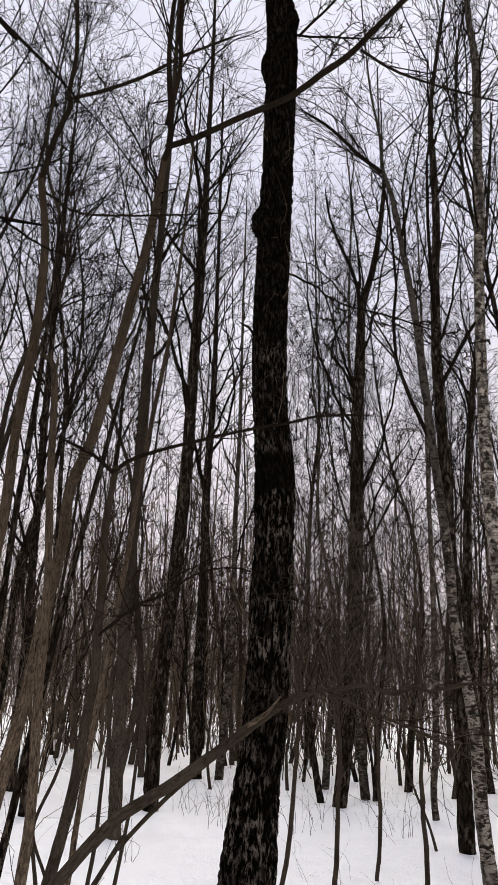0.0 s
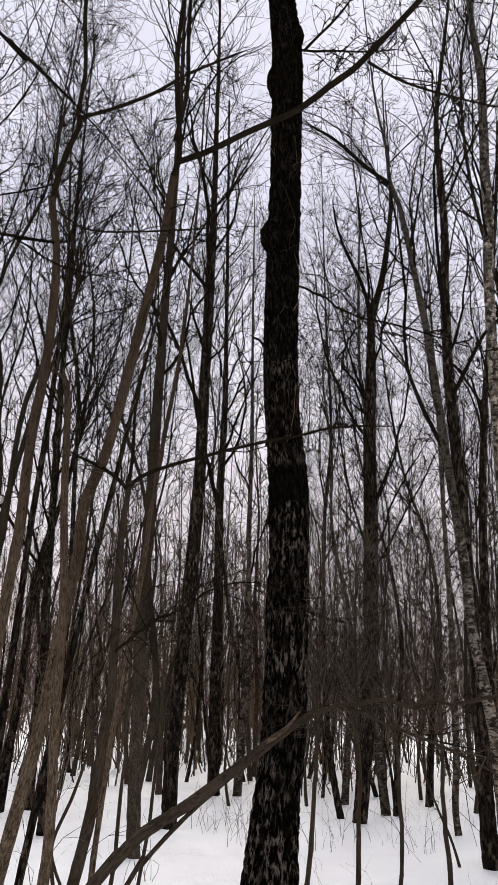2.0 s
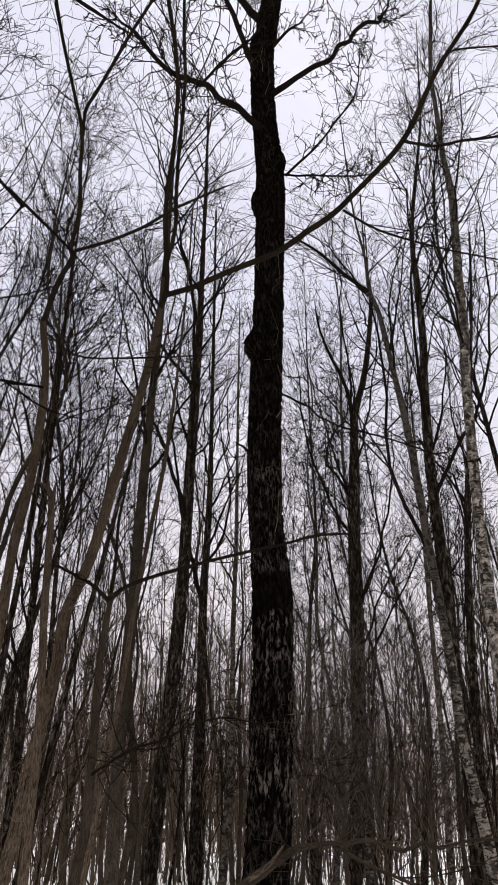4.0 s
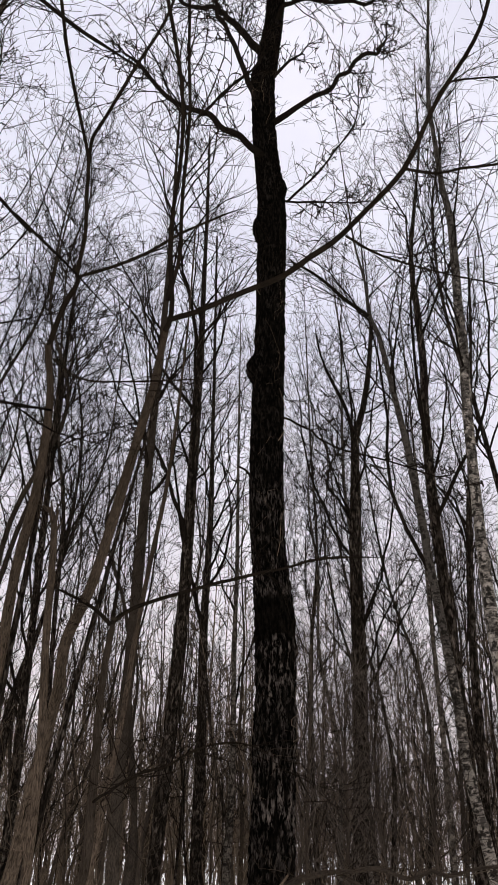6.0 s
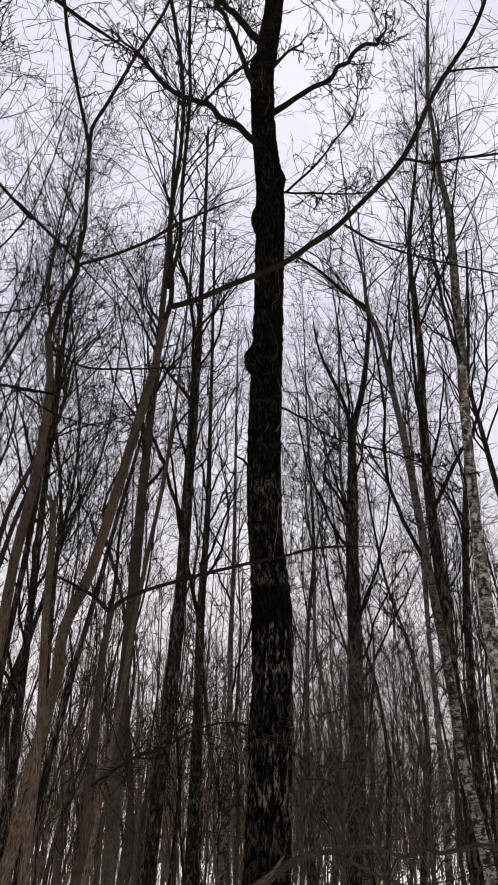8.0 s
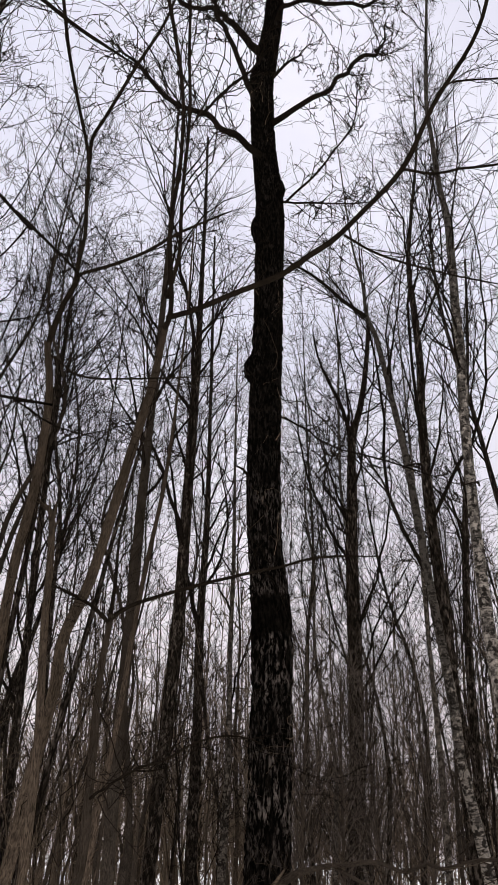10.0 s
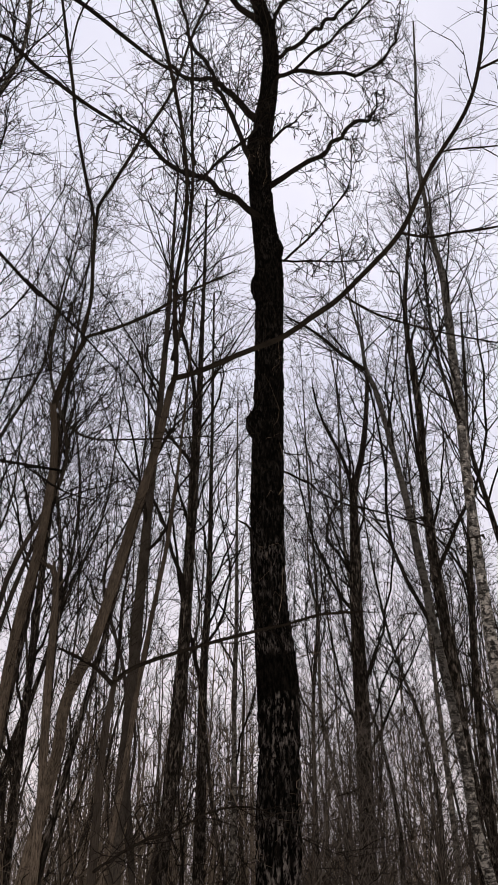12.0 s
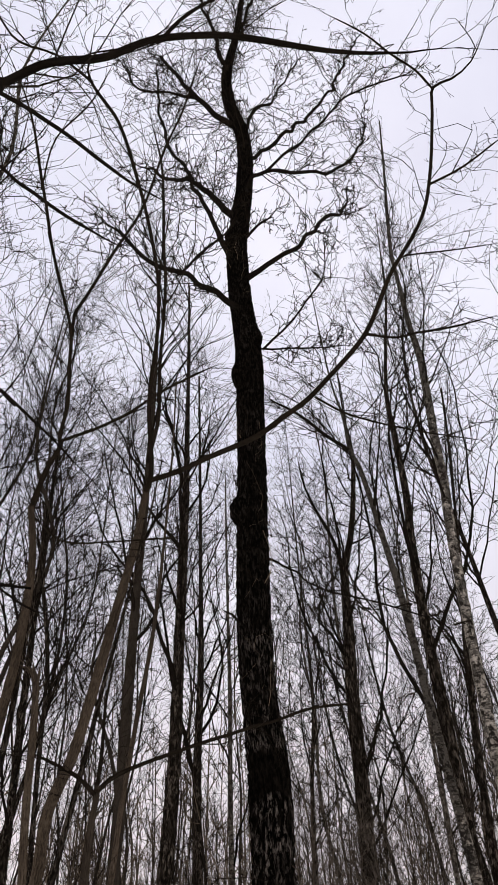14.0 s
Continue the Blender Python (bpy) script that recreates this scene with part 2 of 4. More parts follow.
class Tubes:
    """Gathers lines with a radius at each point and turns them into one mesh."""

    def __init__(self):
        self.groups = {}

    def add(self, pts, radii, sides):
        self.groups.setdefault((len(pts), sides), []).append((pts, radii))
        return self

    def mesh(self, name, origin, relief=None):
        verts, quads, uvs, start = [], [], [], 0
        for (n, k), lines in self.groups.items():
            p = np.array([a for a, _ in lines])
            r = np.array([b for _, b in lines])
            m = len(lines)
            t = np.gradient(p, axis=1)
            t /= np.linalg.norm(t, axis=2, keepdims=True) + 1e-9
            mean = np.abs(p[:, -1] - p[:, 0])
            ref = np.eye(3)[np.argmin(mean + np.array([0.0, 1e-3, 2e-3]), axis=1)]
            side = np.cross(t, ref[:, None, :])
            side /= np.linalg.norm(side, axis=2, keepdims=True) + 1e-9
            up = np.cross(t, side)
            ang = np.arange(k) / k * 2 * np.pi
            rr = np.repeat(r[:, :, None], k, 2)
            along = np.concatenate((np.zeros((m, 1)), np.cumsum(np.linalg.norm(np.diff(p, axis=1), axis=2), 1)), 1)
            if relief:
                rr = rr + relief(p, r, ang, along)
            ring = p[:, :, None] + rr[..., None] * (side[:, :, None] * np.cos(ang)[None, None, :, None] + up[:, :, None] * np.sin(ang)[None, None, :, None])
            verts.append(ring.reshape(-1, 3) - origin)
            i, j = np.meshgrid(np.arange(n - 1), np.arange(k), indexing="ij")
            j2 = (j + 1) % k
            q = np.stack((i * k + j, i * k + j2, (i + 1) * k + j2, (i + 1) * k + j), -1).reshape(-1, 4)
            q = (q[None] + (np.arange(m) * n * k)[:, None, None]).reshape(-1, 4) + start
            quads.append(q)
            girth = 2 * np.pi * r.mean(1)
            u0 = (j / k).reshape(-1)
            u1 = ((j + 1) / k).reshape(-1)
            uu = np.stack((u0, u1, u1, u0), -1)[None] * girth[:, None, None]
            ii = np.stack((i, i, i + 1, i + 1), -1).reshape(-1, 4)
            uvs.append(np.stack((uu, along[:, ii]), -1).reshape(-1, 2))
            start += m * n * k
        v, q, uv = np.vstack(verts), np.vstack(quads), np.vstack(uvs)
        me = bpy.data.meshes.new(name)
        me.vertices.add(len(v))
        me.vertices.foreach_set("co", v.astype(np.float32).ravel())
        me.loops.add(q.size)
        me.loops.foreach_set("vertex_index", q.astype(np.int32).ravel())
        me.polygons.add(len(q))
        me.polygons.foreach_set("loop_start", np.arange(0, q.size, 4, dtype=np.int32))
        me.polygons.foreach_set("use_smooth", np.ones(len(q), bool))
        me.uv_layers.new(name="bark").data.foreach_set("uv", uv.astype(np.float32).ravel())
        me.update(calc_edges=True)
        return me


def thing(name, base, label, category, group="", kind=""):
    ob = new(name)
    ob.location = base
    ob.empty_display_size = 0.2
    return tagged(ob, label, category, group, kind)


def part(name, mesh, material, parent, label="", kind=""):
    mesh.materials.append(material)
    ob = new(name, mesh)
    ob.parent = parent
    return tagged(ob, label, kind=kind)


def side_dir(rng, tangent, angle, lift):
    """A way that leaves the tangent by the angle, with a lift towards the sky."""
    r = rng.normal(0, 1, 3)
    r -= tangent * (r @ tangent)
    r /= np.linalg.norm(r) + 1e-9
    d = tangent * math.cos(angle) + r * math.sin(angle)
    d[2] += lift
    return d / np.linalg.norm(d)


def shoot(rng, p0, d0, length, r0, n, crook, lift, tip=0.28):
    """One bare shoot: n points in a slow double bend with small turns at the buds, lifting (or drooping) towards its tip."""
    u = np.linspace(0, 1, n - 1)[:, None]
    a, b = rng.normal(0, crook * 1.7, (2, 3))
    d = d0 + a * u + b * (np.sin(u * rng.uniform(3.0, 6.5) + 1.0) - 0.84) + rng.normal(0, crook * 0.4, (n - 1, 3)) * (u > 0)
    d[:, 2] += lift * u[:, 0]
    d /= np.linalg.norm(d, axis=1, keepdims=True)
    pts = np.vstack((p0, p0 + np.cumsum(d * (length / (n - 1)), 0)))
    return pts, np.linspace(r0, r0 * tip, n)


def sprout(rng, out, pts, radii, count, length, s0=0.1, s1=1.0, angle=(0.5, 1.1), lift=0.25, crook=0.12, depth=1, thin=0.0012, fan=3, n=5):
    """Side twigs along a line, longer towards its foot, each with smaller ones of its own."""
    m = len(pts)
    for k in range(count):
        s = s0 + (s1 - s0) * (k + rng.random()) / count
        i = min(m - 2, max(1, int(s * (m - 1))))
        t = pts[i + 1] - pts[i - 1]
        t /= np.linalg.norm(t) + 1e-9
        ln = length * (0.35 + 0.95 * rng.random()) * (1.15 - 0.65 * s)
        r = max(thin, min(radii[i] * 0.6, ln * 0.0055))
        q, rr = shoot(rng, pts[i], side_dir(rng, t, 0.85 * rng.uniform(*angle), lift), ln, r, n, crook, lift)
        rr = np.maximum(rr, thin * 0.55)
        out.append((q, rr))
        if depth:
            sprout(rng, out, q, rr, fan + int(rng.integers(0, 2)), ln * 0.55, 0.2, 1.0, angle, lift, crook * 1.1, depth - 1, thin * 0.9, fan, 5 if depth > 1 else 3 if thin > 0.0034 else 4)


def twig_part(parent, lines, material, name="crown"):
    if not lines:
        return None
    t = Tubes()
    for q, r in lines:
        t.add(q, r, 3)
    root = parent.parent or parent
    return part(name, t.mesh(name, np.array(root.location)), material, parent, kind="stuff")


def bark_relief(depth, across, along_scale, seed):
    """Plates and cracks that stand out from the trunk."""
    def relief(p, r, ang, along):
        out = np.zeros((*r.shape, len(ang)))
        for a in range(r.shape[0]):
            for i in range(r.shape[1]):
                for j, w in enumerate(ang):
                    v = Vector((math.cos(w) * across * r[a, i], math.sin(w) * across * r[a, i], along[a, i] * along_scale + seed))
                    dist = noise.voronoi(v)[0]
                    out[a, i, j] = depth * (min(0.35, dist[1] - dist[0]) * 2.2 - 0.3 + 0.35 * noise.noise(v * 0.31) + 0.25 * noise.noise(v * 2.3))
        return out
    return relief


def soft_relief(share, seed):
    """A trunk that is not quite round."""
    def relief(p, r, ang, along):
        w = ang[None, None, :]
        s = along[..., None]
        chip = np.random.default_rng(int(seed) + 900).normal(0, 1, (*r.shape, len(ang)))
        return r[..., None] * share * (chip * 0.8 + np.sin(2 * w + s * 1.3 + seed) + 0.7 * np.sin(3 * w - s * 2.1 + seed * 2) + 0.6 * np.sin(5 * w + 9 * s) * np.sin(3.7 * s + seed))
    return relief


def trunk_part(parent, points, material, sides=14, step=0.12, share=0.05, seed=0.0, name="trunk", label="", crook=0.0):
    pts, rad = curve(points, step)
    if crook:
        pts = gnarl(np.random.default_rng(int(seed)), pts, rad, crook)
    me = Tubes().add(pts, rad, sides).mesh(name, np.array(parent.location), soft_relief(share, seed))
    part(name, me, material, parent, label)
    return pts, rad


def limb_part(parent, rng, points, material, sides=8, step=0.06, kink=0.02, name="limb", label=""):
    pts, rad = curve(points, step)
    pts = gnarl(rng, pts, rad, kink)
    rad = rad * np.clip((1 - np.linspace(0, 1, len(rad))) / 0.18, 0.2, 1.0)
    me = Tubes().add(pts, rad, sides).mesh(name, np.array(parent.location))
    return pts, rad, part(name, me, material, parent, label)


def limb_line(rng, p0, d0, length, r0, n, crook, lift):
    """A limb: a slow sweep up towards its tip, with small turns at the nodes."""
    u = np.linspace(0, 1, n - 1)[:, None]
    a, b = rng.normal(0, crook * 1.3, (2, 3))
    d = d0 + a * u + b * (np.sin(u * rng.uniform(3.0, 7.0) + 1.0) - 0.84) + rng.normal(0, crook * 0.7, (n - 1, 3))
    d[:, 2] += lift * u[:, 0] ** 0.7
    d /= np.linalg.norm(d, axis=1, keepdims=True)
    pts = np.vstack((p0, p0 + np.cumsum(d * (length / (n - 1)), 0)))
    return pts, r0 * (1 - 0.8 * np.linspace(0, 1, n) ** 0.8)


def crown(parent, rng, pts, rad, limb_material, twig_material, start=0.35, limbs=14, reach=0.2, angle=(0.35, 0.8), lift=0.7, twigs=4, depth=1, thin=0.0057, fan=2, crook=0.19, stout=0.0066):
    """Limbs up a trunk, each a part; their forks and fine twigs as one."""
    m = len(pts)
    height = np.linalg.norm(pts[-1] - pts[0])
    fine = []
    for a in range(limbs):
        s = start + (0.97 - start) * (a + rng.random()) / limbs
        i = min(m - 2, int(s * (m - 1)))
        t = pts[i + 1] - pts[i - 1]
        t /= np.linalg.norm(t) + 1e-9
        ln = height * reach * (0.45 + 0.8 * rng.random()) * (1.35 - s) / 0.7
        r0 = min(rad[i] * 0.45, ln * stout + 0.005)
        q, r = limb_line(rng, pts[i], side_dir(rng, t, rng.uniform(*angle), 0.05), ln, r0, 12, crook, lift)
        part("limb", Tubes().add(q, r, 5).mesh("limb", np.array(parent.location)), limb_material, parent)
        # forks
        for _ in range(2):
            j = int(rng.integers(2, 8))
            t2 = q[j + 1] - q[j]
            t2 /= np.linalg.norm(t2) + 1e-9
            q2, r2 = limb_line(rng, q[j], side_dir(rng, t2, rng.uniform(0.4, 0.9), 0.1), ln * rng.uniform(0.35, 0.6), r[j] * 0.7, 8, crook * 1.1, lift * 0.6)
            fine.append((q2, r2))
            sprout(rng, fine, q2, r2, twigs // 2 + 1, ln * 0.42, 0.15, 1.0, (0.45, 1.25), lift * 0.12, 0.24, depth, thin, fan, 5)
        sprout(rng, fine, q, r, twigs, ln * 0.5, 0.12, 1.0, (0.45, 1.25), lift * 0.12, 0.24, depth, thin, fan, 6)
    sprout(rng, fine, pts, rad, limbs, height * 0.06, start * 0.7, 1.0, (0.6, 1.2), 0.25, 0.2, 1, thin, fan)
    twig_part(parent, fine, twig_material)


# ---- ground ----
def lie(x, y):
    """Height of the snow: level near the trees, with low swells, sinking slightly far off."""
    v = Vector((x * 0.22, y * 0.22, 3.1))
    z = 0.10 * noise.noise(v) + 0.06 * noise.noise(v * 4.3) + 0.02 * noise.noise(v * 11)
    d = math.hypot(x, y)
    return z - 0.03 - 0.008 * max(0.0, d - 30)


def make_ground():
    a = np.concatenate((np.linspace(-5, 5, 70), 5 + np.geomspace(0.15, 600, 44), -5 - np.geomspace(0.15, 600, 44)))
    xs = np.sort(a)
    ys = np.sort(np.concatenate((np.linspace(2, 16, 120), 16 + np.geomspace(0.15, 600, 44), 2 - np.geomspace(0.15, 600, 44))))
    verts = [(x, y, lie(x, y)) for y in ys for x in xs]
    n = len(xs)
    faces = [(i * n + j, i * n + j + 1, (i + 1) * n + j + 1, (i + 1) * n + j) for i in range(len(ys) - 1) for j in range(n - 1)]
    me = bpy.data.meshes.new("ground")
    me.from_pydata(verts, [], faces)
    me.polygons.foreach_set("use_smooth", np.ones(len(faces), bool))
    me.materials.append(SNOW)
    tagged(new("ground", me), "white untouched snow on a forest floor", "ground", kind="structure")


make_ground()

# ---- the old tree in the middle ----
rng = np.random.default_rng(11)
main_path = [(0.05, 4.60, -0.08, 0.196), (0.11, 4.60, 0.64, 0.157), (0.15, 4.60, 1.12, 0.130), (0.19, 4.60, 1.57, 0.126), (0.21, 4.60, 2.41, 0.122), (0.21, 4.60, 2.92, 0.123), (0.17, 4.60, 3.40, 0.114), (0.15, 4.60, 3.82, 0.113), (0.15, 4.60, 4.35, 0.117), (0.17, 4.60, 5.44, 0.115), (0.18, 4.60, 6.46, 0.122), (0.17, 4.60, 6.89, 0.114), (0.11, 4.60, 7.62, 0.110), (0.09, 4.60, 8.49, 0.111), (0.13, 4.60, 8.86, 0.105), (0.22, 4.60, 10.08, 0.095), (0.19, 4.60, 11.01, 0.087), (0.03, 4.60, 11.91, 0.080), (0.01, 4.60, 12.91, 0.069), (0.16, 4.60, 14.16, 0.053), (0.28, 4.60, 15.74, 0.043)]
main = thing("old_tree", (0.06, 4.65, 0), "old bare tree, black cracked bark with grey flakes", "tree")
pts, rad = curve(main_path, 0.021)
relief_near = bark_relief(0.020, 40.0, 11.0, 4.0)


def main_relief(p, r, ang, along):
    out = relief_near(p, r, ang, along) * np.clip(r[..., None] / 0.12, 0.2, 1.0)
    # swollen collars and one burl
    for z, size, spread, way in ((4.95, 0.055, 0.1, np.pi), (6.45, 0.035, 0.12, np.pi), (3.0, 0.008, 0.2, 0.0), (6.95, 0.03, 0.08, 0.0), (8.6, 0.02, 0.15, np.pi)):
        face = np.clip(np.cos(ang - MAIN_LEFT - (way - np.pi)), 0, 1) ** 2
        out += size * np.exp(-((p[..., 2] - z) / spread) ** 4)[..., None] * face[None, None]
    return out


MAIN_LEFT = 0.0
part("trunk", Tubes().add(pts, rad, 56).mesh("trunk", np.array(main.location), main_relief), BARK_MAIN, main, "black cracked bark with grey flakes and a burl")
fine = []
for path, count, reach in (
    ([(0.08, 4.50, 7.30, 0.044), (-0.19, 4.25, 7.30, 0.033), (-0.40, 4.15, 7.39, 0.031), (-0.67, 3.95, 7.30, 0.025), (-0.94, 3.65, 7.31, 0.0199), (-1.16, 3.45, 7.27, 0.0108)], 14, 0.5),
    ([(-0.49, 4.10, 7.28, 0.0163), (-0.29, 4.05, 7.51, 0.0142), (-0.04, 3.95, 7.73, 0.0120), (0.16, 3.85, 7.95, 0.0073)], 5, 0.4),
    ([(0.03, 4.55, 8.13, 0.040), (-0.16, 4.45, 8.64, 0.033), (-0.37, 4.35, 9.22, 0.028), (-0.53, 4.25, 9.60, 0.026), (-0.67, 4.15, 9.78, 0.023), (-0.82, 4.05, 10.58, 0.0183), (-0.94, 3.95, 11.99, 0.0133)], 14, 0.7),
    ([(0.07, 4.55, 8.95, 0.051), (-0.24, 4.75, 9.76, 0.043), (-0.50, 4.85, 10.29, 0.035), (-0.77, 4.95, 10.52, 0.029), (-1.07, 5.05, 10.92, 0.020), (-1.42, 5.15, 11.25, 0.0140)], 14, 0.7),
    ([(0.07, 4.55, 11.11, 0.050), (-0.24, 4.45, 11.34, 0.043), (-0.46, 4.35, 11.54, 0.037), (-0.72, 4.35, 12.24, 0.031), (-0.93, 4.25, 12.56, 0.025), (-1.12, 4.25, 12.66, 0.0107)], 14, 0.8),
    ([(-0.43, 4.40, 11.58, 0.024), (-0.85, 4.35, 11.63, 0.020), (-1.21, 4.25, 11.59, 0.0166), (-1.49, 4.15, 12.52, 0.0105)], 8, 0.5),
    ([(0.18, 4.55, 7.82, 0.039), (0.38, 4.45, 7.93, 0.031), (0.60, 4.45, 8.12, 0.029), (0.79, 4.45, 8.30, 0.027), (0.97, 4.45, 8.61, 0.025), (1.14, 4.45, 8.79, 0.025), (1.28, 4.45, 8.87, 0.0167), (1.39, 4.45, 9.28, 0.0115), (1.34, 4.45, 9.55, 0.0059)], 12, 0.45),
    ([(0.22, 4.55, 9.50, 0.035), (0.35, 4.45, 9.62, 0.029), (0.58, 4.35, 9.60, 0.026), (0.89, 4.25, 9.40, 0.023), (1.19, 4.15, 9.21, 0.0195), (1.38, 4.05, 9.31, 0.0167), (1.60, 4.05, 9.82, 0.0145), (1.66, 3.95, 10.09, 0.0088)], 12, 0.6),
    ([(0.22, 4.55, 10.15, 0.031), (0.57, 4.65, 10.80, 0.029), (0.92, 4.75, 11.45, 0.028), (1.31, 4.85, 12.24, 0.025), (1.66, 4.95, 13.20, 0.023), (2.04, 5.05, 14.48, 0.021), (2.61, 5.15, 16.20, 0.0138)], 12, 0.7),
    ([(0.45, 4.45, 9.73, 0.021), (0.95, 4.25, 10.16, 0.0181), (1.30, 4.05, 10.45, 0.0152), (1.53, 3.95, 10.68, 0.0153), (1.97, 3.75, 10.59, 0.0120), (2.46, 3.65, 10.73, 0.0060)], 10, 0.6),
    ([(0.18, 4.55, 8.52, 0.022), (0.35, 4.45, 8.62, 0.0164), (0.48, 4.35, 8.62, 0.0081)], 3, 0.3),
    ([(0.31, 4.55, 6.74, 0.0140), (0.55, 4.35, 6.86, 0.0116), (0.80, 4.25, 7.19, 0.0094), (0.93, 4.15, 7.49, 0.0072), (0.98, 4.15, 8.15, 0.0051)], 6, 0.3),
    ([(0.19, 4.55, 10.76, 0.029), (0.38, 4.65, 11.75, 0.028), (0.63, 4.65, 12.00, 0.021), (0.83, 4.75, 12.76, 0.0149), (1.29, 4.85, 14.22, 0.0122)], 10, 0.7),
    ([(0.01, 4.55, 12.70, 0.044), (-0.13, 4.55, 13.50, 0.038), (-0.20, 4.45, 14.10, 0.032), (-0.44, 4.35, 15.01, 0.025), (-0.69, 4.25, 16.62, 0.0133)], 14, 0.9),
    ([(0.16, 4.55, 13.81, 0.035), (0.39, 4.65, 15.37, 0.030), (0.63, 4.75, 18.30, 0.0198)], 14, 0.9),
    ([(0.25, 4.45, 4.43, 0.0105), (0.43, 4.15, 4.14, 0.0081), (0.60, 3.85, 3.84, 0.0074), (0.89, 3.65, 3.64, 0.0056), (1.31, 3.45, 3.37, 0.0039)], 3, 0.3),
    ([(0.04, 4.55, 3.99, 0.0138), (-0.02, 4.50, 4.01, 0.0103), (-0.07, 4.45, 4.04, 0.0068)], 0, 0.1),
    ([(0.27, 4.55, 6.76, 0.0123), (0.56, 4.65, 6.85, 0.0104), (0.91, 4.75, 6.98, 0.0085), (1.28, 4.85, 7.10, 0.0065)], 6, 0.4),
):
    path = [(x, y, z, w * 0.82) for x, y, z, w in path]
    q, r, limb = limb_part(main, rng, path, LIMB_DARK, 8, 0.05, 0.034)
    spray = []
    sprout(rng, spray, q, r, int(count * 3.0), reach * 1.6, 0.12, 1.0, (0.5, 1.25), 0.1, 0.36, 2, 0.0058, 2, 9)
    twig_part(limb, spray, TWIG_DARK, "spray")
# the knot of curled twigs where one limb ends
curl, knot = np.random.default_rng(77), []
for _ in range(16):
    p0 = np.array([1.27, 4.45, 8.86]) + curl.normal(0, 0.025, 3)
    knot.append(shoot(curl, p0, side_dir(curl, np.array([0.6, 0.0, 0.8]), curl.uniform(0.2, 1.5), 0.0), curl.uniform(0.12, 0.3), 0.009, 9, 0.8, 0.0))
twig_part(main, knot, TWIG_DARK, "knot")
shoots = []
sprout(rng, shoots, pts, rad, 46, 0.55, 0.08, 0.55, (0.9, 1.6), 0.15, 0.45, 1, 0.0014, 3, 7)
twig_part(main, shoots, TWIG_BROWN, "shoot")
sprout(rng, fine, pts, rad, 120, 1.6, 0.62, 1.0, (0.6, 1.2), 0.15, 0.3, 2, 0.0058, 2, 8)
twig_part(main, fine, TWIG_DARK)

# ---- the leaning clump of brown stems ----
def stem_tree(name, label, trunk, limbs, bark, seed, twigs=24, reach=0.7, s0=0.35, group="", category="tree", sides=14, step=0.08, lift=0.2, thin=0.0012, fan=2, depth=1, limb_bark=None, twig_bark_=None):
    r_ = np.random.default_rng(seed)
    base = (trunk[0][0], trunk[0][1], 0)
    ob = thing(name, base, label, category, group)
    p, r = trunk_part(ob, trunk, bark, sides, step, 0.05, seed, crook=0.013 if category == "sapling" else 0.0)
    tw = []
    if twigs:
        sprout(r_, tw, p, r, twigs, reach, s0, 1.0, (0.5, 1.1), lift, 0.16, depth, thin, fan)
    for path, count, rc in limbs:
        q, rr, limb = limb_part(ob, r_, path, limb_bark or bark, 8, 0.05, 0.014)
        spray = []
        sprout(r_, spray, q, rr, int(count * 2.4), rc * 1.25, 0.15, 1.0, (0.5, 1.1), lift * 0.6, 0.32, depth, thin, fan, 7)
        twig_part(limb, spray, twig_bark_ or TWIG_BROWN, "spray")
    twig_part(ob, tw, twig_bark_ or TWIG_BROWN)
    return ob, p, r


